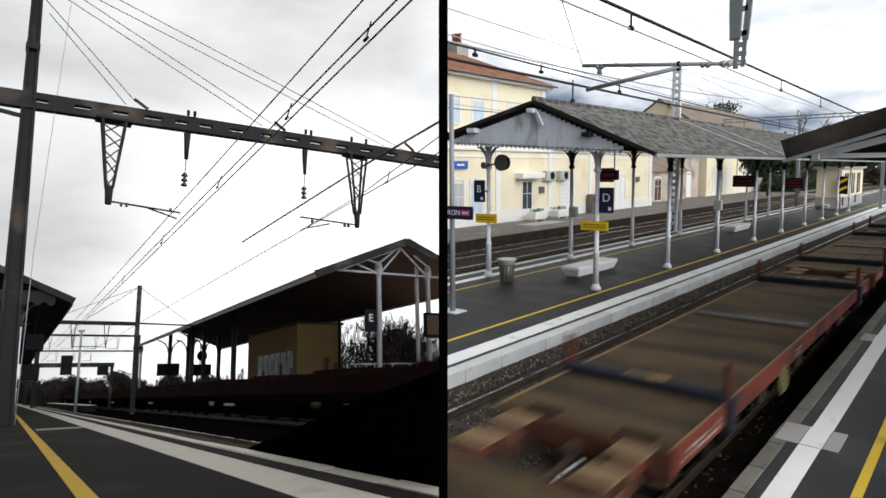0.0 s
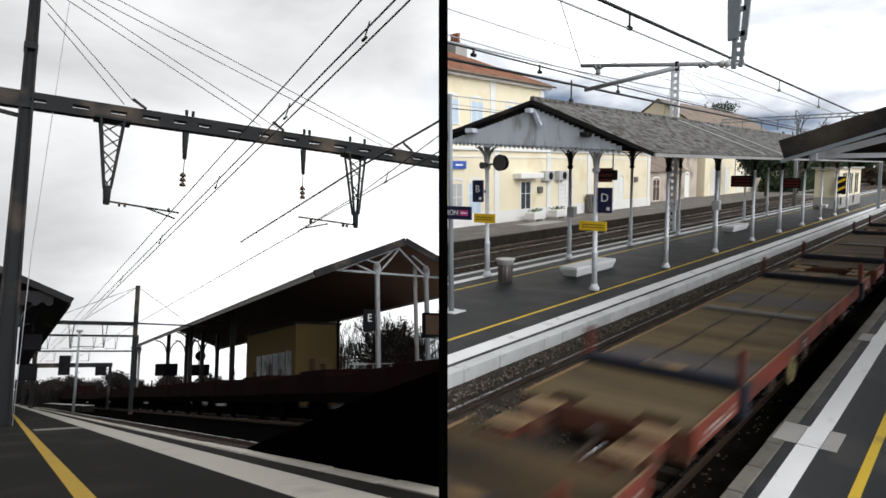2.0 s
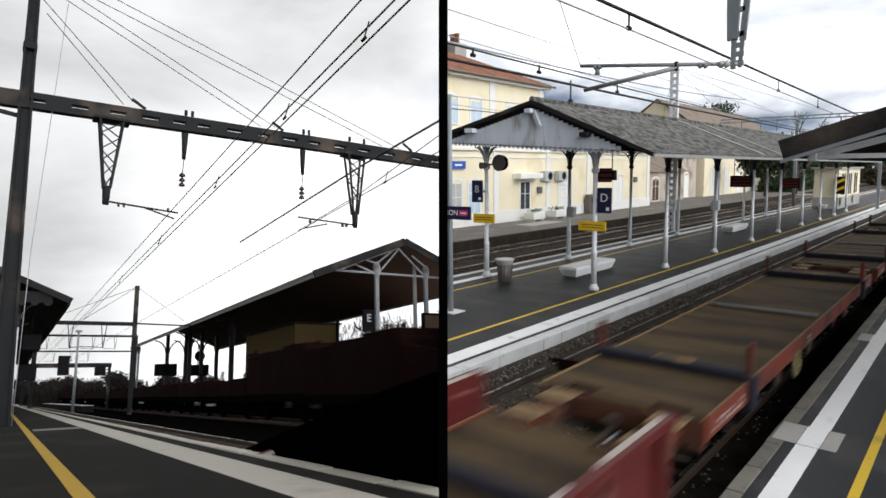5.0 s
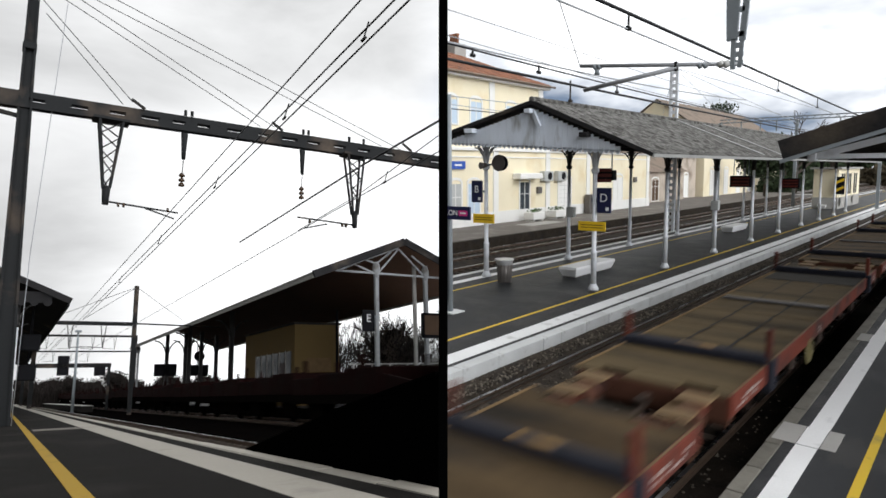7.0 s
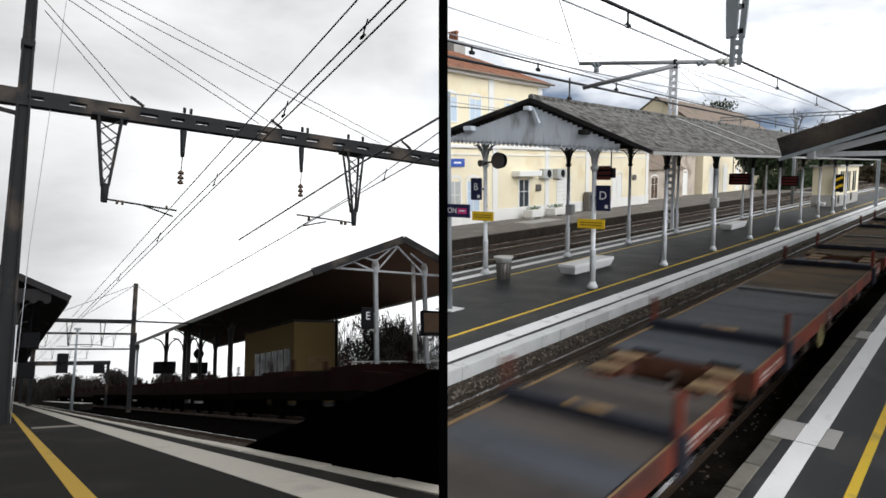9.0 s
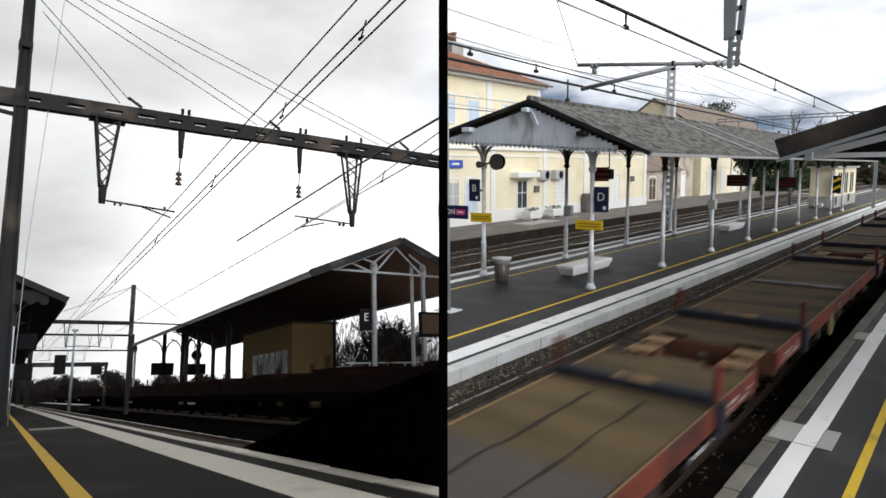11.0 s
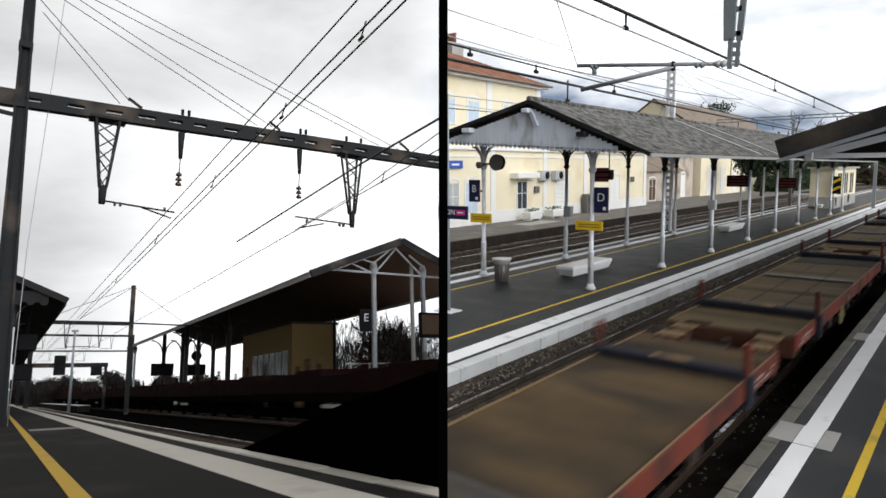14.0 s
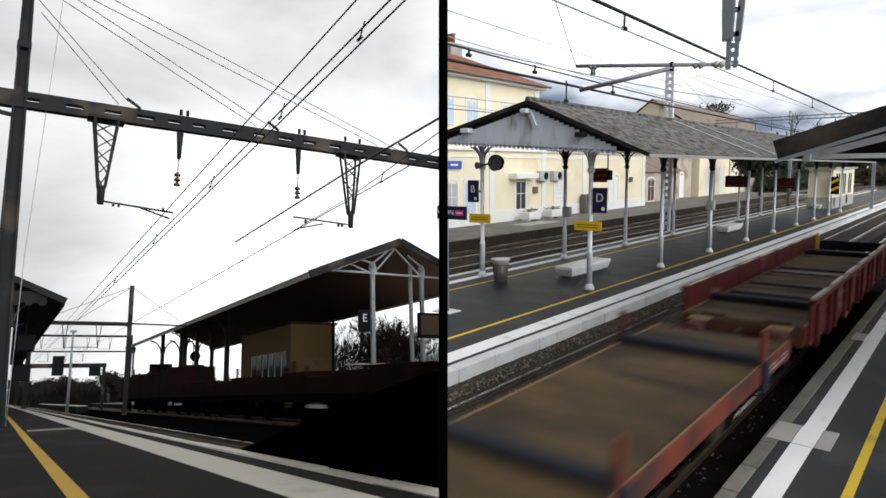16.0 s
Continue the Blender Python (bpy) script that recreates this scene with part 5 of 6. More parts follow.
# far gantries
for yg, xr, x0 in ((60, 8.9, 2.0), (112, 17, -6), (150, 22, -8)):
    g = thing("overhead_gantry", "distant dark gantry across the tracks", "gantry", pose(0, yg, 0), "far gantries")
    zt = 6.95 if yg == 60 else 10.2
    part("mast", box(B(), xr - 0.16, xr + 0.16, -0.16, 0.16, 0 if yg > 60 else -0.45, 10.2 if yg == 60 else zt + 0.2), M_MAST, g)
    part("beam", bar(B(), (x0, 0, zt), (xr, 0, zt), 0.25, 0.3), M_MAST, g)
    if yg == 60:
        part("beam", bar(B(), (xr, 0, zt + 0.05), (16, 0, zt - 0.1), 0.1, 0.12), M_MAST, g)
        part("mast", box(B(), 1.75, 2.05, -0.2, 0.2, 0, 7.0), M_MAST, g)
        for x1, zz in ((2.6, 7.2), (5.0, 7.2), (13.0, 7.2)):
            part("stay", rod(B(), (xr, 0, 10.1), (x1, 0, zz), 0.02, 0.02, 5), M_WIRE, g)
    else:
        part("mast", box(B(), x0 - 0.2, x0 + 0.2, -0.2, 0.2, 0, zt), M_MAST, g)
    for x in ((4.2, 6.6) if yg == 60 else (2, 5, 8, 11, 14)):
        for s in (-1, 1):
            part("drop", bar(B(), (x + s * 0.2, 0, zt - 0.1), (x, 0, zt - 2.0), 0.06, 0.06), M_MAST, g)
        part("arm", rod(B(), (x, 0, zt - 1.95), (x + (1.6 if x < 5 else -1.6), 0, zt - 1.9), 0.03, 0.03, 5), M_MAST, g)
sig = thing("signal_gantry", "dark signal gantry with boxes far along the track", "signal", pose(0, 90, 0))
part("beam", box(B(), 1.6, 11.0, -0.2, 0.2, 4.6, 5.1), M_MAST, sig)
for x, z in ((2.0, 0), (10.8, -0.45)):
    part("leg", box(B(), x - 0.15, x + 0.15, -0.15, 0.15, z, 4.6), M_MAST, sig)
for x, z in ((5.9, 4.3), (5.9, 5.4), (9.8, 4.2), (2.6, 4.2)):
    part("signal_head", box(B(), x - 0.6, x + 0.6, -0.2, 0.2, z - 0.6, z + 0.6, 0.05), M_BLACK, sig)
lm = thing("lamp_mast", "thin grey mast far along the platform", "mast", pose(6.4, 80, -0.45))
part("shaft", rod(B(), (0, 0, 0), (0, 0, 8.4), 0.16, 0.1, 8), M_GREYPAINT, lm)
part("head", box(B(), -0.3, 0.3, -0.3, 0.3, 8.4, 8.6), M_GREYPAINT, lm)

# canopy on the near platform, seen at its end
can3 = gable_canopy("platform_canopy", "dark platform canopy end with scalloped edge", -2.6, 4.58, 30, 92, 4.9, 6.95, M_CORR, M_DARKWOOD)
part("gable", clip(box(B(), -6.5, 1.4, 30.1, 30.2, 4.75, 5.2)), M_DARKWOOD, can3)
for s in (-1, 1):
    part("bargeboard", bar(B(), (-2.6, 29.95, 6.9), (-2.6 + s * 4.66, 29.95, 4.84), 0.1, 0.25), M_DARKWOOD, can3)
    part("fascia", box(B(), -2.6 + s * 4.58 - 0.04, -2.6 + s * 4.58 + 0.04, 30, 92, 4.66, 4.9), M_DARKWOOD, can3)
bm = B()
for k in range(18):
    rod(bm, (-6.4 + k * 0.45, 30.05, 4.78), (-6.4 + k * 0.45, 30.1, 4.78), 0.16, 0.16, 8)
part("scallops", bm, M_DARKWOOD, can3)
pr = cast_post(pose(0.3, 31, 0), 4.85, True, "near platform posts")
for y in (39, 47, 55, 63, 71, 79, 87):
    copy_thing(pr, HERE[0] @ pose(0.3, y, 0))
for y in (31, 47, 63, 79):
    copy_thing(pr, HERE[0] @ pose(-4.0, y, 0))
for z, y in ((3.4, 33), (2.2, 35)):
    sb = thing("hanging_sign", "dark hanging sign under the canopy end", "sign", pose(0.9, y, z))
    part("panel", box(B(), -0.35, 0.35, -0.1, 0.1, -0.35, 0.35, 0.05), M_BLACK, sb)
    part("hanger", rod(B(), (0, 0, 0.35), (0, 0, 5.0 - z), 0.03), M_BLACK, sb)

# large canopy across the tracks
can4 = gable_canopy("platform_canopy", "broad canopy with brown boarded underside and white truss posts", 19.1, 5.6, 32.4, 93, 7.15, 9.45, M_CORR, M_BROWNWOOD)
part("fascia", clip(box(B(), 13.42, 13.52, 32.5, 93, 6.92, 7.25)), M_CONC, can4, "pale eaves board")
part("fascia", clip(box(B(), 24.6, 24.7, 32.5, 93, 6.92, 7.25)), M_CONC, can4)
for s in (-1, 1):
    part("bargeboard", clip(bar(B(), (19.1, 32.3, 9.4), (19.1 + s * 5.7, 32.3, 7.07), 0.12, 0.42)), M_DARKWOOD, can4, "dark bargeboard")
part("tie_bar", clip(box(B(), 15.0, 24, 33.0, 33.12, 7.47, 7.58)), M_POSTSHADED, can4, "greyish white tie bar")
for a, b in (((15.1, 7.5), (16.9, 8.3)), ((17.7, 7.55), (19.1, 9.1)), ((19.1, 9.1), (20.8, 7.6)), ((16.2, 7.95), (17.5, 7.5)), ((16.9, 8.3), (19.1, 9.15)), ((17.6, 8.1), (16.7, 8.3)), ((17.6, 8.1), (18.6, 8.9)), ((21.0, 8.1), (20.0, 8.75))):
    part("truss_member", clip(bar(B(), (a[0], 33.06, a[1]), (b[0], 33.06, b[1]), 0.08, 0.10)), M_POSTSHADED, can4)


def tall_post(at, dark=False):
    t = thing("canopy_post", "white painted post carrying the broad canopy", "post", at, "broad canopy posts")
    m = M_POSTDARK if dark else M_POSTSHADED
    half = 0.2 if dark else 0.12
    part("shaft", box(B(), -half, half, -half, half, 0, 8.6 if dark else 8.2, 0.03), m, t)
    if dark:
        for s in (-1, 1):
            bm = B()
            arc = [Vector((s * (0.2 + 1.3 * (1 - math.cos(a))), 0, 6.2 + 1.5 * math.sin(a))) for a in (0, 0.4, 0.8, 1.2, 1.57)]
            for a, b in zip(arc, arc[1:]):
                bar(bm, a, b, 0.12, 0.14)
            part("bracket", bm, m, t, "dark curved bracket")
    if not dark:
        part("head", lathe(B(), ((0.13, 7.2), (0.24, 7.65), (0.24, 7.9), (0.14, 8.2)), 8), m, t)
    return t


tp = tall_post(pose(17.6, 33.1, 0))
for x in (20.35, 20.95):
    if x > 20.5:
        copy_thing(tp, HERE[0] @ pose(x, 33.1, 0))
    else:
        thin_post = thing("drain_pipe", "pale slim downpipe beside the canopy post", "downpipe", pose(x, 33.4, 0))
        part("pipe", rod(B(), (0, 0, 0), (0, 0, 8.2), 0.13, 0.13, 8), M_CONC, thin_post)
copy_thing(tp, HERE[0] @ pose(14.3, 92, -0.9))
tpd = tall_post(pose(17.0, 88, 0), True)
for x, y in ((20.2, 84), (17.0, 76), (17.6, 62), (22.0, 84), (19.0, 87)):
    copy_thing(tpd, HERE[0] @ pose(x, y, 0))
for x, z, w, h in ((16.9, 4.1, 2.6, 1.5), (20.7, 4.0, 2.8, 1.4)):
    d = thing("departure_display", "black departure display under the broad canopy", "display", pose(x, 88, z))
    part("casing", box(B(), -w / 2, w / 2, -0.2, 0.2, -h / 2, h / 2, 0.05), M_BLACK, d)
    part("hanger", rod(B(), (0, 0, h / 2), (0, 0, 7.4 - z), 0.06), M_BLACK, d)
ck = thing("platform_clock", "round dark dish on the canopy post", "clock", pose(20.8, 87.5, 5.75))
part("dish", rod(B(), (0, -0.15, 0), (0, 0.15, 0), 0.65, 0.6, 18), M_BLACK, ck)
part("stem", rod(B(), (0, 0.1, -0.6), (0, 0.1, -1.2), 0.08), M_BLACK, ck)
hut2 = thing("platform_hut", "yellow rendered hut with windows, shaded ochre under the broad canopy", "hut", kind="structure")
part("wall", box(B(), 16.5, 19.8, 43, 54, 0, 5.5), M_HUTSHADED, hut2)
part("cap", box(B(), 16.4, 19.9, 42.9, 54.1, 5.5, 5.65), M_DARKWOOD, hut2)
part("pipe", rod(B(), (19.6, 42.9, 0), (19.6, 42.9, 6.6), 0.1), M_BLACK, hut2)
for y in (43.6, 44.9, 46.2, 47.5, 48.8, 50.1):
    wd = part("window", box(B(), 16.44, 16.5, y, y + 0.9, 1.6, 3.7), M_GLASS, hut2)
    part("glazing_bar", box(B(), 16.42, 16.45, y + 0.9, y + 1.05, 1.6, 3.75), M_CONC, wd)
part("poster", box(B(), 17.4, 19.2, 42.95, 43.0, 2.3, 3.2), M_PLATE, hut2, "dull orange panel")
ze = thing("zone_sign", "blackish zone sign with a white letter E", "sign", pose(17.0, 33.0, 4.75), "zone signs")
part("panel", box(B(), -0.38, 0.38, -0.06, 0.06, -0.62, 0.62, 0.02), M_BLACK, ze)
letters("E", 0.62, M_SIGNWHITE, ze, pose(0.0, -0.066, 0.12, 90, 0, 0))
part("bracket", box(B(), 0.38, 0.6, -0.04, 0.04, 0.2, 0.3), M_GREYPAINT, ze)
dd = thing("departure_display", "dark red-brown display on the canopy post", "display", pose(21.4, 33.0, 4.55))
part("casing", box(B(), -0.85, 0.6, -0.2, 0.1, -0.75, 0.75, 0.04), M_BLACK, dd)
part("face", box(B(), -0.75, 0.5, -0.22, -0.2, -0.55, 0.6), M_BROWNDOOR, dd)
rl = thing("platform_railing", "thin pale railing behind the tracks", "railing", pose(0, 34.5, 0))
part("top_rail", clip(box(B(), 16.5, 24, -0.03, 0.03, 2.35, 2.42), (0, 34.5, 0)), M_CONC, rl)
for x in (16.8, 18.0, 19.2, 20.4, 21.6):
    part("post", box(B(), x - 0.04, x + 0.04, -0.03, 0.03, 0, 2.35), M_CONC, rl)
for k, (x, y, h) in enumerate(((22.5, 41, 5.6), (24.5, 43, 5.2), (27.5, 48, 6.2), (30, 50, 5.8), (33, 54, 6.4), (25.5, 47, 6.6), (29, 56, 6.6), (35, 58, 6.8))):
    tree("dark autumn shrub behind the platform", pose(x, y, 0), h + 1.3, 3.0, 900, M_TWIG, 40 + k, bare=True, leaf=0.085)
hedge("dark hedge and scrub far along the line", -25, 75, 172, 185, 5.4, 30000, 0.22, 15, M_TWIG, True)
hedge("brown scrub behind the opposite platform", 21, 40, 39, 60, 7.6, 26000, 0.09, 15, M_TWIG, True)
for k in range(22):
    tree("greyish brown autumn tree far along the line", pose(-9 + k * 2.5 + (k % 3), 165 + 12 * (k % 4), 0), 5.2 + (k * 37 % 5) * 0.4, 5.2, 2600, M_TWIG, 70 + k, leaf=0.28)

# ---- added black divider bar between the two views ----
HERE[0] = BASE_R
SEAM = pose(0, -5.0, -1.2)                             # in the camera's own space: the divider bar sways with the camera
seam = thing("pole", "slim matt black divider bar close to the camera", "pole", CAM @ SEAM)
part("shaft", box(B(), -0.0078, 0.0084, 0, 7.6, -0.03, 0.03), M_VOID, seam)
part("foot", box(B(), -0.05, 0.05, -0.3, 0.0, -0.05, 0.05), M_VOID, seam)


# ---- trains ----
def wheelset(t, y, r=0.46, half=0.75):
    for s in (-1, 1):
        w = part("wheel", rod(B(), (s * half - 0.065, y, r), (s * half + 0.065, y, r), r, r, 18), M_WHEEL, t)
        part("hub", rod(B(), (s * half + s * 0.07, y, r), (s * half + s * 0.2, y, r), 0.16, 0.12, 10), M_UNDER, w)
    part("axle", rod(B(), (-half, y, r), (half, y, r), 0.08, 0.08, 8), M_UNDER, t)


def flat_wagon(deck_mat, label, high=False, length=16.27, middle=False, bands=(), plates=True, seams=False):
    """A two-axle flat wagon; its leading end is at y = 0 and rail tops at z = 0. bands: start, width and material of strips across the deck."""
    t = thing("flat_wagon", label, "freight wagon", group="train over the near track")
    hw, dk = 1.31, 1.25
    bm = B()
    n = 54
    rg = random.Random(len(label))
    for k in range(n):
        y0 = 0.02 + (length - 0.04) * k / n
        z = dk - rg.uniform(0, 0.012)
        if k in (0, n - 1):
            for x0, x1 in ((-hw - 0.045, -1.02), (-0.45, 0.45), (1.02, hw - 0.05)):
                box(bm, x0, x1, y0 + 0.004, y0 + (length - 0.04) / n - 0.004, z - 0.05, z)
        else:
            box(bm, -hw - 0.045, hw - 0.05, y0 + 0.004, y0 + (length - 0.04) / n - 0.004, z - 0.05, z)
    tagged(part("deck", bm, deck_mat, t, "worn wooden plank deck"), kind="stuff")
    for s in (-1, 1):
        sb = part("side_beam", box(B(), s * hw - 0.04, s * hw + 0.04, 0, length, 0.92, dk + 0.02 if s > 0 else dk - 0.065, 0.012), M_RED, t, "faded red steel side beam")
        for y0, y1 in ((0.35, 1.75), (6.6, 6.85), (length - 1.75, length - 0.35)):
            bm = B()
            ym = y0
            while ym < y1 - 0.05:
                wd = rg.uniform(0.06, 0.30)
                for z0 in (1.0, 1.09):
                    if rg.random() < 0.75:
                        box(bm, s * hw - 0.043, s * hw + 0.043, ym, min(ym + wd, y1), z0, z0 + rg.uniform(0.035, 0.06))
                ym += wd + rg.uniform(0.04, 0.10)
            tagged(part("marking", bm, M_CHALK, sb, "faded white lettering bars"), kind="stuff")
        ex = hw if s > 0 else -hw - 0.05
        part("edge_strip", box(B(), ex - 0.014, ex + 0.014, 0, length, dk + (0.02 if s > 0 else -0.065), dk + 0.028), M_PLATE, sb, "rubbed bare edge")
        part("truss_bar", bar(B(), (s * 1.1, 3.6, 0.92), (s * 1.1, length - 3.6, 0.65), 0.08, 0.1), M_UNDER, t)
        for y in (4.4, 7.2, length - 4.4):
            part("step_bracket", box(B(), s * (hw - 0.06) - 0.04, s * (hw - 0.06) + 0.04, y - 0.16, y + 0.16, 0.62, 0.92, 0.01), M_WHEEL, t)
    for y, s in ((0, 1), (length, -1)):
        part("headstock", box(B(), -hw, hw, y if s > 0 else y - 0.14, y + 0.14 if s > 0 else y, 0.78, dk - 0.05, 0.015), M_RUST if plates else M_RED, t, "rusty brown headstock" if plates else "dull red headstock")
        for x in (-0.88, 0.88):
            if plates:
                part("step_plate", box(B(), x - 0.25, x + 0.25, y - s * 0.32 - 0.19, y - s * 0.32 + 0.27, dk - 0.05, dk - 0.01, 0.01), M_PLATE, t, "ochre dusty buffer plate")
            bf = part("buffer", rod(B(), (x, y, 0.98), (x, y - s * 0.57, 0.98), 0.13, 0.11, 12), M_RED, t)
            part("buffer_head", rod(B(), (x, y - s * 0.57, 0.98), (x, y - s * 0.73, 0.98), 0.25, 0.25, 14), M_RUST, bf)
        part("coupling", rod(B(), (0, y, 0.92), (0.05, y - s * 0.74, 0.84), 0.06, 0.06, 6), M_WHEEL, t)
        part("draw_hook", box(B(), -0.09, 0.09, y - s * 0.25 - 0.12, y - s * 0.25 + 0.12, 0.9, 1.06, 0.02), M_WHEEL, t)
    part("underframe", box(B(), -0.95, 0.95, 0.2, length - 0.2, 0.62, 1.17), M_UNDER, t)
    for y in (3.1, length - 3.1):
        wheelset(t, y)
        for s in (-1, 1):
            part("axle_guard", box(B(), s * 1.0 - 0.05, s * 1.0 + 0.05, y - 0.42, y + 0.42, 0.3, 1.0), M_UNDER, t)
            part("leaf_spring", box(B(), s * 1.1 - 0.05, s * 1.1 + 0.05, y - 0.6, y + 0.6, 0.82, 0.94, 0.03), M_UNDER, t)
    bm = B()
    ring = [Vector((hw + 0.03, 5.6 + 0.25 * math.cos(math.tau * k / 16), 0.76 + 0.25 * math.sin(math.tau * k / 16))) for k in range(17)]
    for a, b in zip(ring, ring[1:]):
        rod(bm, a, b, 0.035, 0.035, 5)
    hb = part("handwheel", bm, M_HANDWHEEL, t, "yellowed brake handwheel")
    part("spoke", rod(B(), ring[2], ring[10], 0.022, 0.022, 5), M_HANDWHEEL, hb)
    part("spoke", rod(B(), ring[6], ring[14], 0.022, 0.022, 5), M_HANDWHEEL, hb)
    for y in (2.15, length - 2.15) + ((length / 2,) if middle else ()):
        bs = part("bolster", box(B(), -hw - 0.02, hw + 0.02, y - 0.13, y + 0.13, dk, dk + 0.19, 0.03), M_BEAM, t, "dark blue-black bolster beam")
        if not middle and not high:
            part("rubbed_patch", box(B(), -0.28, 0.42, y - 0.10, y + 0.08, dk + 0.19, dk + 0.196), M_OCHRERUB, bs, "ochre rubbed patch")
        for s in (-1, 1):
            if not high:
                part("stake", box(B(), s * (hw + 0.03) - 0.05, s * (hw + 0.03) + 0.05, y - 0.07, y + 0.07, dk - 0.3, dk + 0.66, 0.015), M_RED, t, "dull red upright stake")
            part("stake_pocket", box(B(), s * (hw + 0.06) - 0.08, s * (hw + 0.06) + 0.08, y - 0.15, y + 0.15, 0.8, dk + 0.1, 0.02), M_BEAM, t)
    if not middle:
        part("cross_strap", box(B(), -hw + 0.05, hw - 0.05, length / 2 - 0.07, length / 2 + 0.07, dk, dk + 0.07, 0.015), M_STRAP, t, "grey steel strap across the deck")
    for y0, w, m in bands:
        part("replaced_boards", box(B(), -hw + 0.06, hw - 0.06, y0, y0 + w, dk - 0.01, dk + 0.008), m, t, "boards of another colour across the deck")
    for x in (-0.44, 0.42) if seams else ():              # worn seams along the deck
        bm = B()
        y, prev = 2.4, None
        while y < length - 2.3:
            w, off = rg.uniform(0.008, 0.045), rg.uniform(-0.03, 0.03)
            row = [bm.verts.new((x + off + q * w, y, dk + 0.012)) for q in (-1, 1)]
            if prev:
                bm.faces.new((prev[0], prev[1], row[1], row[0]))
            prev = row
            y += 0.4
        part("deck_seam", bm, M_DECKDARK, t, "dark worn seam along the deck")
    if high:
        for s in (-1, 1):
            for k in range(7):
                y0, w = 0.1 + k * (length - 0.2) / 7, (length - 0.2) / 7
                pn = part("side_panel", box(B(), s * (hw + 0.085) - 0.035, s * (hw + 0.085) + 0.035, y0 + 0.02, y0 + w - 0.02, dk - 0.42, dk + 0.62, 0.012), M_DROPSIDE, t, "dark red drop side")
                part("top_wear", box(B(), s * (hw + 0.085) - 0.04, s * (hw + 0.085) + 0.04, y0 + 0.25, y0 + w - 0.5, dk + 0.615, dk + 0.63), M_CHALK, pn, "scraped pale top edge")
                for yr in (0.35, w - 0.5):
                    part("rib", box(B(), s * (hw + 0.15) - 0.06, s * (hw + 0.15) + 0.06, y0 + yr, y0 + yr + 0.15, dk - 0.5, dk + 0.55), M_DROPSIDE, pn)
                part("rail_edge", box(B(), s * (hw + 0.14) - 0.06, s * (hw + 0.14) + 0.06, y0 + 0.02, y0 + w - 0.02, dk + 0.50, dk + 0.62, 0.01), M_DROPSIDE, pn)
            part("end_post", box(B(), s * hw - 0.06, s * hw + 0.06, length - 0.12, length + 0.0, dk, dk + 0.7), M_SIGNYEL, t, "yellow painted end post")
        part("end_board", box(B(), -hw + 0.1, hw - 0.1, length - 0.1, length - 0.03, dk, dk + 0.4, 0.01), M_BEAM, t, "dark end board")
        for y in (3.4, 5.3, 9.2):
            part("cross_strap", box(B(), -hw + 0.05, hw - 0.05, y, y + 0.16, dk, dk + 0.06, 0.02), M_BEAM, t)
    return t


PITCH, LEAD = 17.75, 7.85
RUN = ((0, 0.0), (1.5, 52.7), (3.5, 123.1), (4, 140.9), (7, 246.0), (9, 315.6), (12.5, 437.2), (14.5, 507.45), (16, 559.8))
FLAT = flat_wagon(M_DECK, "red flat wagon with worn brown plank deck and stakes")
TAN = flat_wagon(M_DECKTAN, "red flat wagon with sandy tan plank deck and stakes", bands=((12.2, 1.75, M_DECKDARK),), seams=True)
LILAC = flat_wagon(M_DECKDUST, "red flat wagon with dusty grey-brown deck and bluish boards", bands=((5.4, 1.5, M_DECKGREY), (12.2, 0.9, M_DECKGREY)))
GREY = flat_wagon(M_DECKGREY, "red flat wagon with blue-grey front boards and brown rear boards", bands=((8.3, 5.6, M_DECK),))
STAKED = flat_wagon(M_DECK, "red flat wagon with brown plank deck and middle stakes", middle=True, plates=False)
PLAIN = flat_wagon(M_DECK, "red flat wagon with brown deck and bare round buffers", plates=False)
BANDED = flat_wagon(M_DECKTAN, "red flat wagon with pale dusty bands across its deck", bands=((2.6, 1.2, M_DECKDUST), (5.2, 0.5, M_DECK), (9.3, 1.6, M_DECKDUST)), seams=True)
HIGH = flat_wagon(M_DECK, "red wagon with raised drop sides and yellow end posts", True)
KINDS = {8: HIGH, 9: HIGH, 32: HIGH, 17: LILAC, 18: GREY, 7: STAKED, 31: STAKED, 30: PLAIN, 4: BANDED, 21: BANDED, 29: BANDED, 1: TAN, 16: TAN, 28: TAN, 14: TAN}
train, placed = [], set()
for n in range(-2, 33):
    proto = KINDS.get(n, FLAT)
    at = pose(-4.215, LEAD + PITCH * n, -0.4)
    made = copy_thing(proto, at) if proto in placed else proto
    placed.add(proto)
    made.matrix_basis = at
    train.append((n, made))


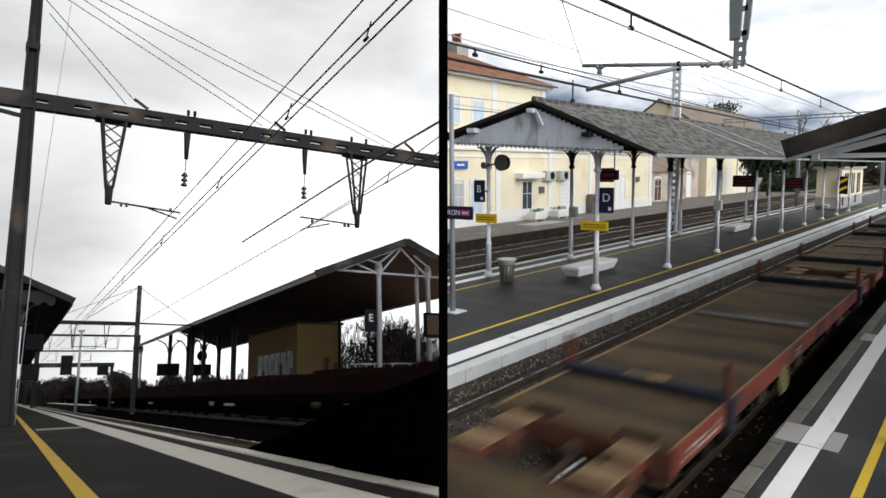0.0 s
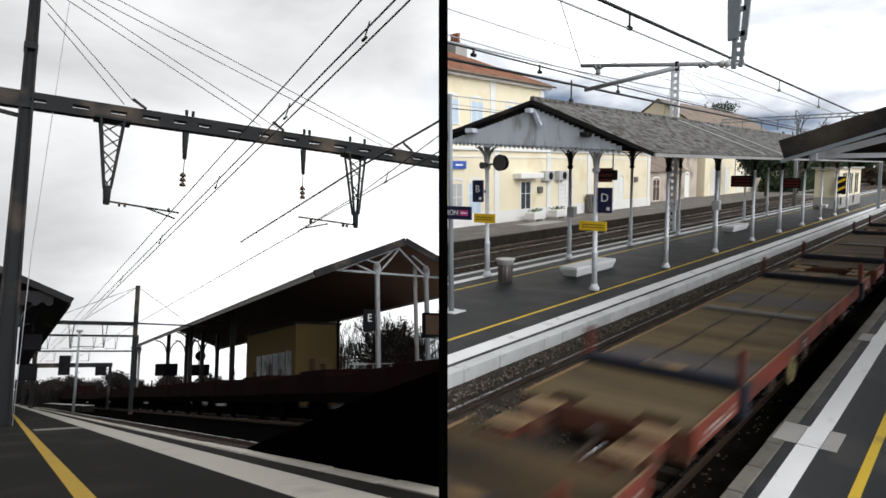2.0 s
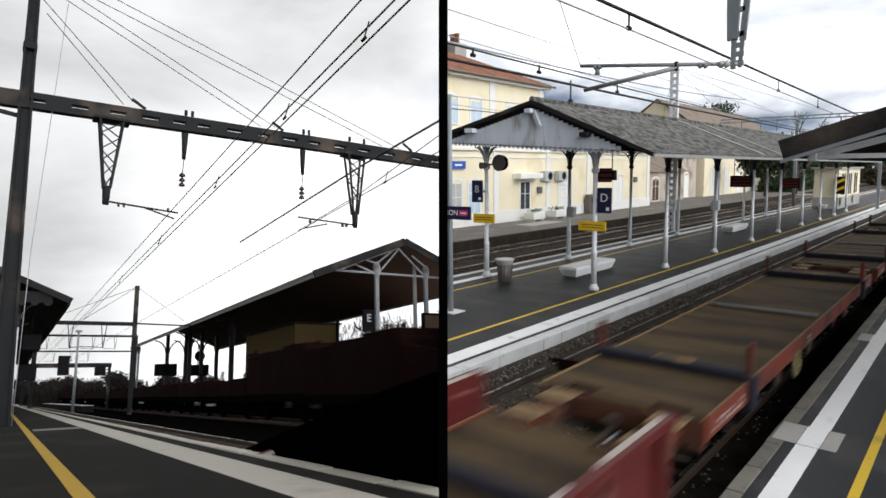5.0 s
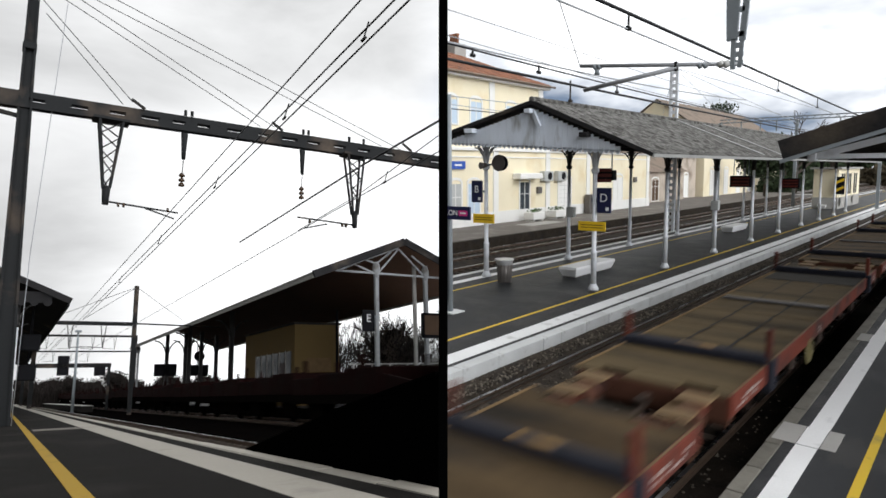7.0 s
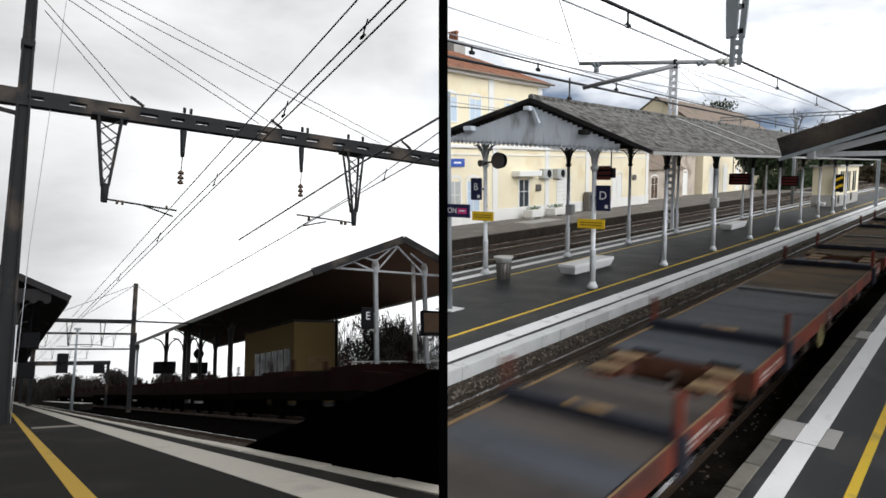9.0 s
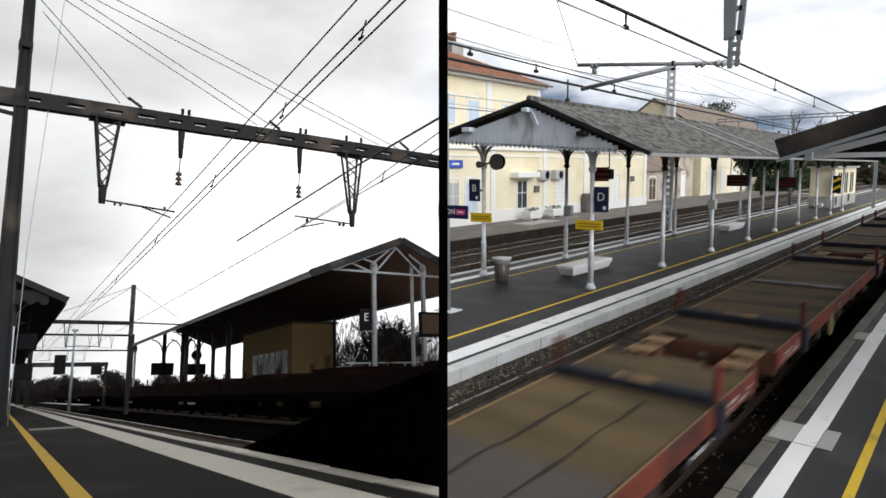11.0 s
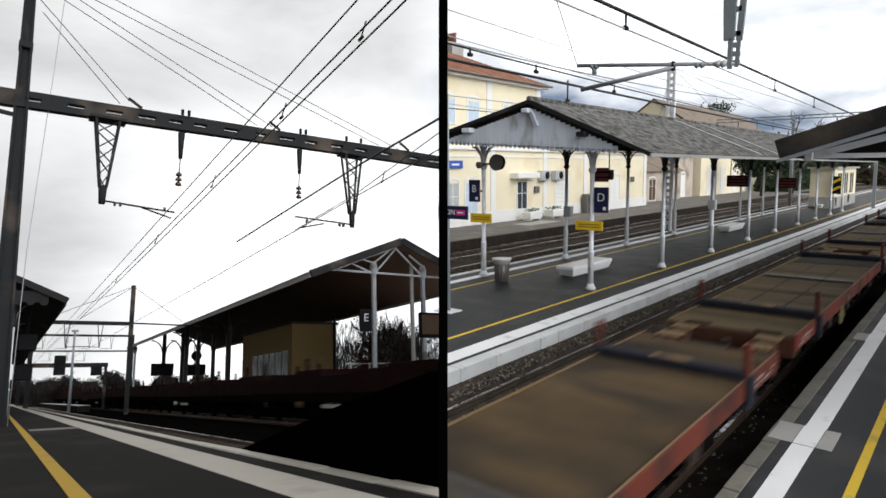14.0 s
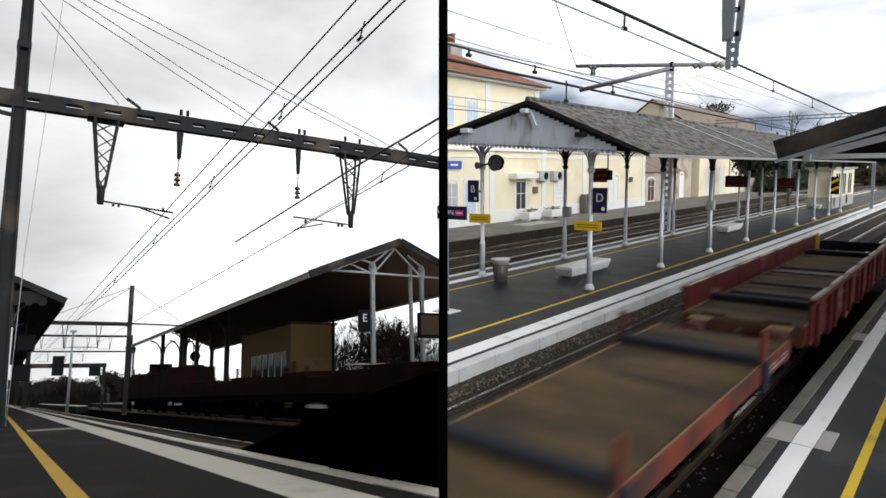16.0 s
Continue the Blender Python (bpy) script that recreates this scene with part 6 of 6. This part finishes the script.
def low_wagon(label, tail=False, sill=False, tall=False):
    """One coupled section of the dark train in the low view; its middle is at y = 0, rail tops at z = 0."""
    HERE[0] = BASE_L
    t = thing("low_sided_wagon", label, "freight wagon", group="train behind the far track")
    L, hw = 8.2, 1.42
    top = 3.5 if tail or tall else 2.25
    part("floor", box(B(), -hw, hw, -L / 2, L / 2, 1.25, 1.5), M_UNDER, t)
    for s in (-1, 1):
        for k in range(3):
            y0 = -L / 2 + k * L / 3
            part("side_panel", box(B(), s * hw - 0.05, s * hw + 0.05, y0 + 0.03, y0 + L / 3 - 0.03, 1.3, top - 0.12 * ((k * 7) % 3), 0.02), M_BACKLITRED, t, "grimy red drop side in backlit shade")
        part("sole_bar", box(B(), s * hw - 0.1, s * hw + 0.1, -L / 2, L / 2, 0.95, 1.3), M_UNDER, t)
        for y in (-2.5, 2.5):
            part("axle_guard", box(B(), s * 1.05 - 0.06, s * 1.05 + 0.06, y - 0.7, y + 0.7, 0.3, 1.0), M_UNDER, t)
        # sill: a painted strip stands in for light seen under the wagon
        if sill:
            part("pale_sill", box(B(), s * 1.38 - 0.04, s * 1.38 + 0.04, 2.3, 4.05, 0.72, 0.86), M_GAPLIGHT, t, "pale strip painted for light through the gap")
            part("brake_gear", box(B(), s * 0.9 - 0.2, s * 0.9 + 0.2, -1.9, 1.2, 0.35, 1.0, 0.05), M_UNDER, t)
        for y in (-L / 2 + 1.4, L / 2 - 1.4) if not sill else (0.6,):
            part("stake", box(B(), s * hw - 0.06, s * hw + 0.06, y - 0.08, y + 0.08, 1.3, top + (0.06 if tall else 0.5)), M_BACKLITRED, t)
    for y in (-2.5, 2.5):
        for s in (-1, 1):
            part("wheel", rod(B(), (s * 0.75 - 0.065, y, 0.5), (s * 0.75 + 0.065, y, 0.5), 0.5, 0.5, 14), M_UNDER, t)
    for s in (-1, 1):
        part("end_wall", box(B(), -hw, hw, s * L / 2 - 0.04, s * L / 2 + 0.04, 0.9, top), M_BACKLITRED, t)
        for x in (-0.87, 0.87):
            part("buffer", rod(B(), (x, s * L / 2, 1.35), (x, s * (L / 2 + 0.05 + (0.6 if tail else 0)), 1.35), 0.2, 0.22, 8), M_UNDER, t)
    return t


LOW_PITCH, LOW_V, TAIL_Y = 8.3, 49.1, 72.4
TURN_Y, RAD = 16.0, 6.0


def low_path(s):
    """The way of a wagon of the low view, s metres before (positive) or past the bend that lies out of its sight."""
    if s >= 0:
        nose = max(0.0, 2.6 - s) * 3.8
        return pose(12.4, TURN_Y + s, -0.45 - 4.45 * math.sin(radians(nose)), nose)
    a = min(-s / RAD, radians(146))
    x, y = 12.4 + RAD * (1 - math.cos(a)), TURN_Y - RAD * math.sin(a)
    rest = max(0.0, -s - RAD * radians(146))
    x, y = x + rest * math.cos(radians(56)), y + rest * math.sin(radians(56))
    return pose(x, y, -1.21 - min(3.5, 0.3 * -s), 9.9, 0, math.degrees(a))


LOW = low_wagon("grimy red low-sided wagon in backlit shade colour")
GAPLIT = low_wagon("grimy red backlit wagon with a pale gap-light strip", sill=True)
TAILW = low_wagon("grimy tall tail wagon in backlit shade colour", True)
TALLW = low_wagon("grimy red backlit wagon with raised high sides", tall=True)
low_train, placed = [], set()
for k in range(120):
    y0 = TAIL_Y + LOW_V * 16.0 - LOW_PITCH * k
    if y0 < -4:
        break
    proto = TAILW if k == 0 else TALLW if k in (1, 2) or 70 <= k <= 75 else GAPLIT if k % 3 == 0 else LOW
    made = copy_thing(proto, BASE_L) if proto in placed else proto
    placed.add(proto)
    made.matrix_basis = BASE_L @ low_path(y0 - TURN_Y)
    low_train.append((y0 - TURN_Y, made))
HERE[0] = BASE_R

# ---- edge stones, piece by piece ----
slabs("kerb_stone", plat_r, -2.54, -2.31, -0.5, 0.008, 5.0, (1.0, 0.94, 1.08), 120, M_KERB, 1)
slabs("coping_stone", plat_i, -9.08, -8.74, -0.5, 0.015, 8.95, (2.05, 1.4, 2.02, 0.92, 1.46, 1.45, 1.2, 1.9), 90, M_COPING, 1, 0.014)
HERE[0] = BASE_L
slabs("coping_stone", plat_l, 2.218, 2.402, -0.5, 0.358, 2.1, (1.06,), 130, M_CREAMSHADED, -1, 0.02)
HERE[0] = BASE_R


def motions():
    walk(seam, [(t, CAM @ pose(0, 0, 0, tilt, pan, 0) @ SEAM) for t, pan, tilt in SWAY])
    for n, ob in train:
        turned = n == 9                                  # this one runs the other way round
        walk(ob, [(t, pose(-4.215, LEAD + PITCH * n - d + (16.27 if turned else 0), -0.4, 0, 0, 180 if turned else 0)) for t, d in RUN])
    for s0, ob in low_train:
        t_bend = (s0 - 4.6) / LOW_V
        times = [0.0]
        t = max(0.0, t_bend)
        for back_by in (0.6, 0.3, 0.15, 0.0):
            if t - back_by > 0.05:
                times.append(t - back_by)
        for _ in range(16):
            t += 0.05
            if t < 15.9:
                times.append(t)
        if times[-1] < 15.95:
            times.append(16.0)
        walk(ob, [(tt, BASE_L @ low_path(s0 - LOW_V * tt)) for tt in sorted({round(frame(tt) - 1) / FPS for tt in times})])


motions()
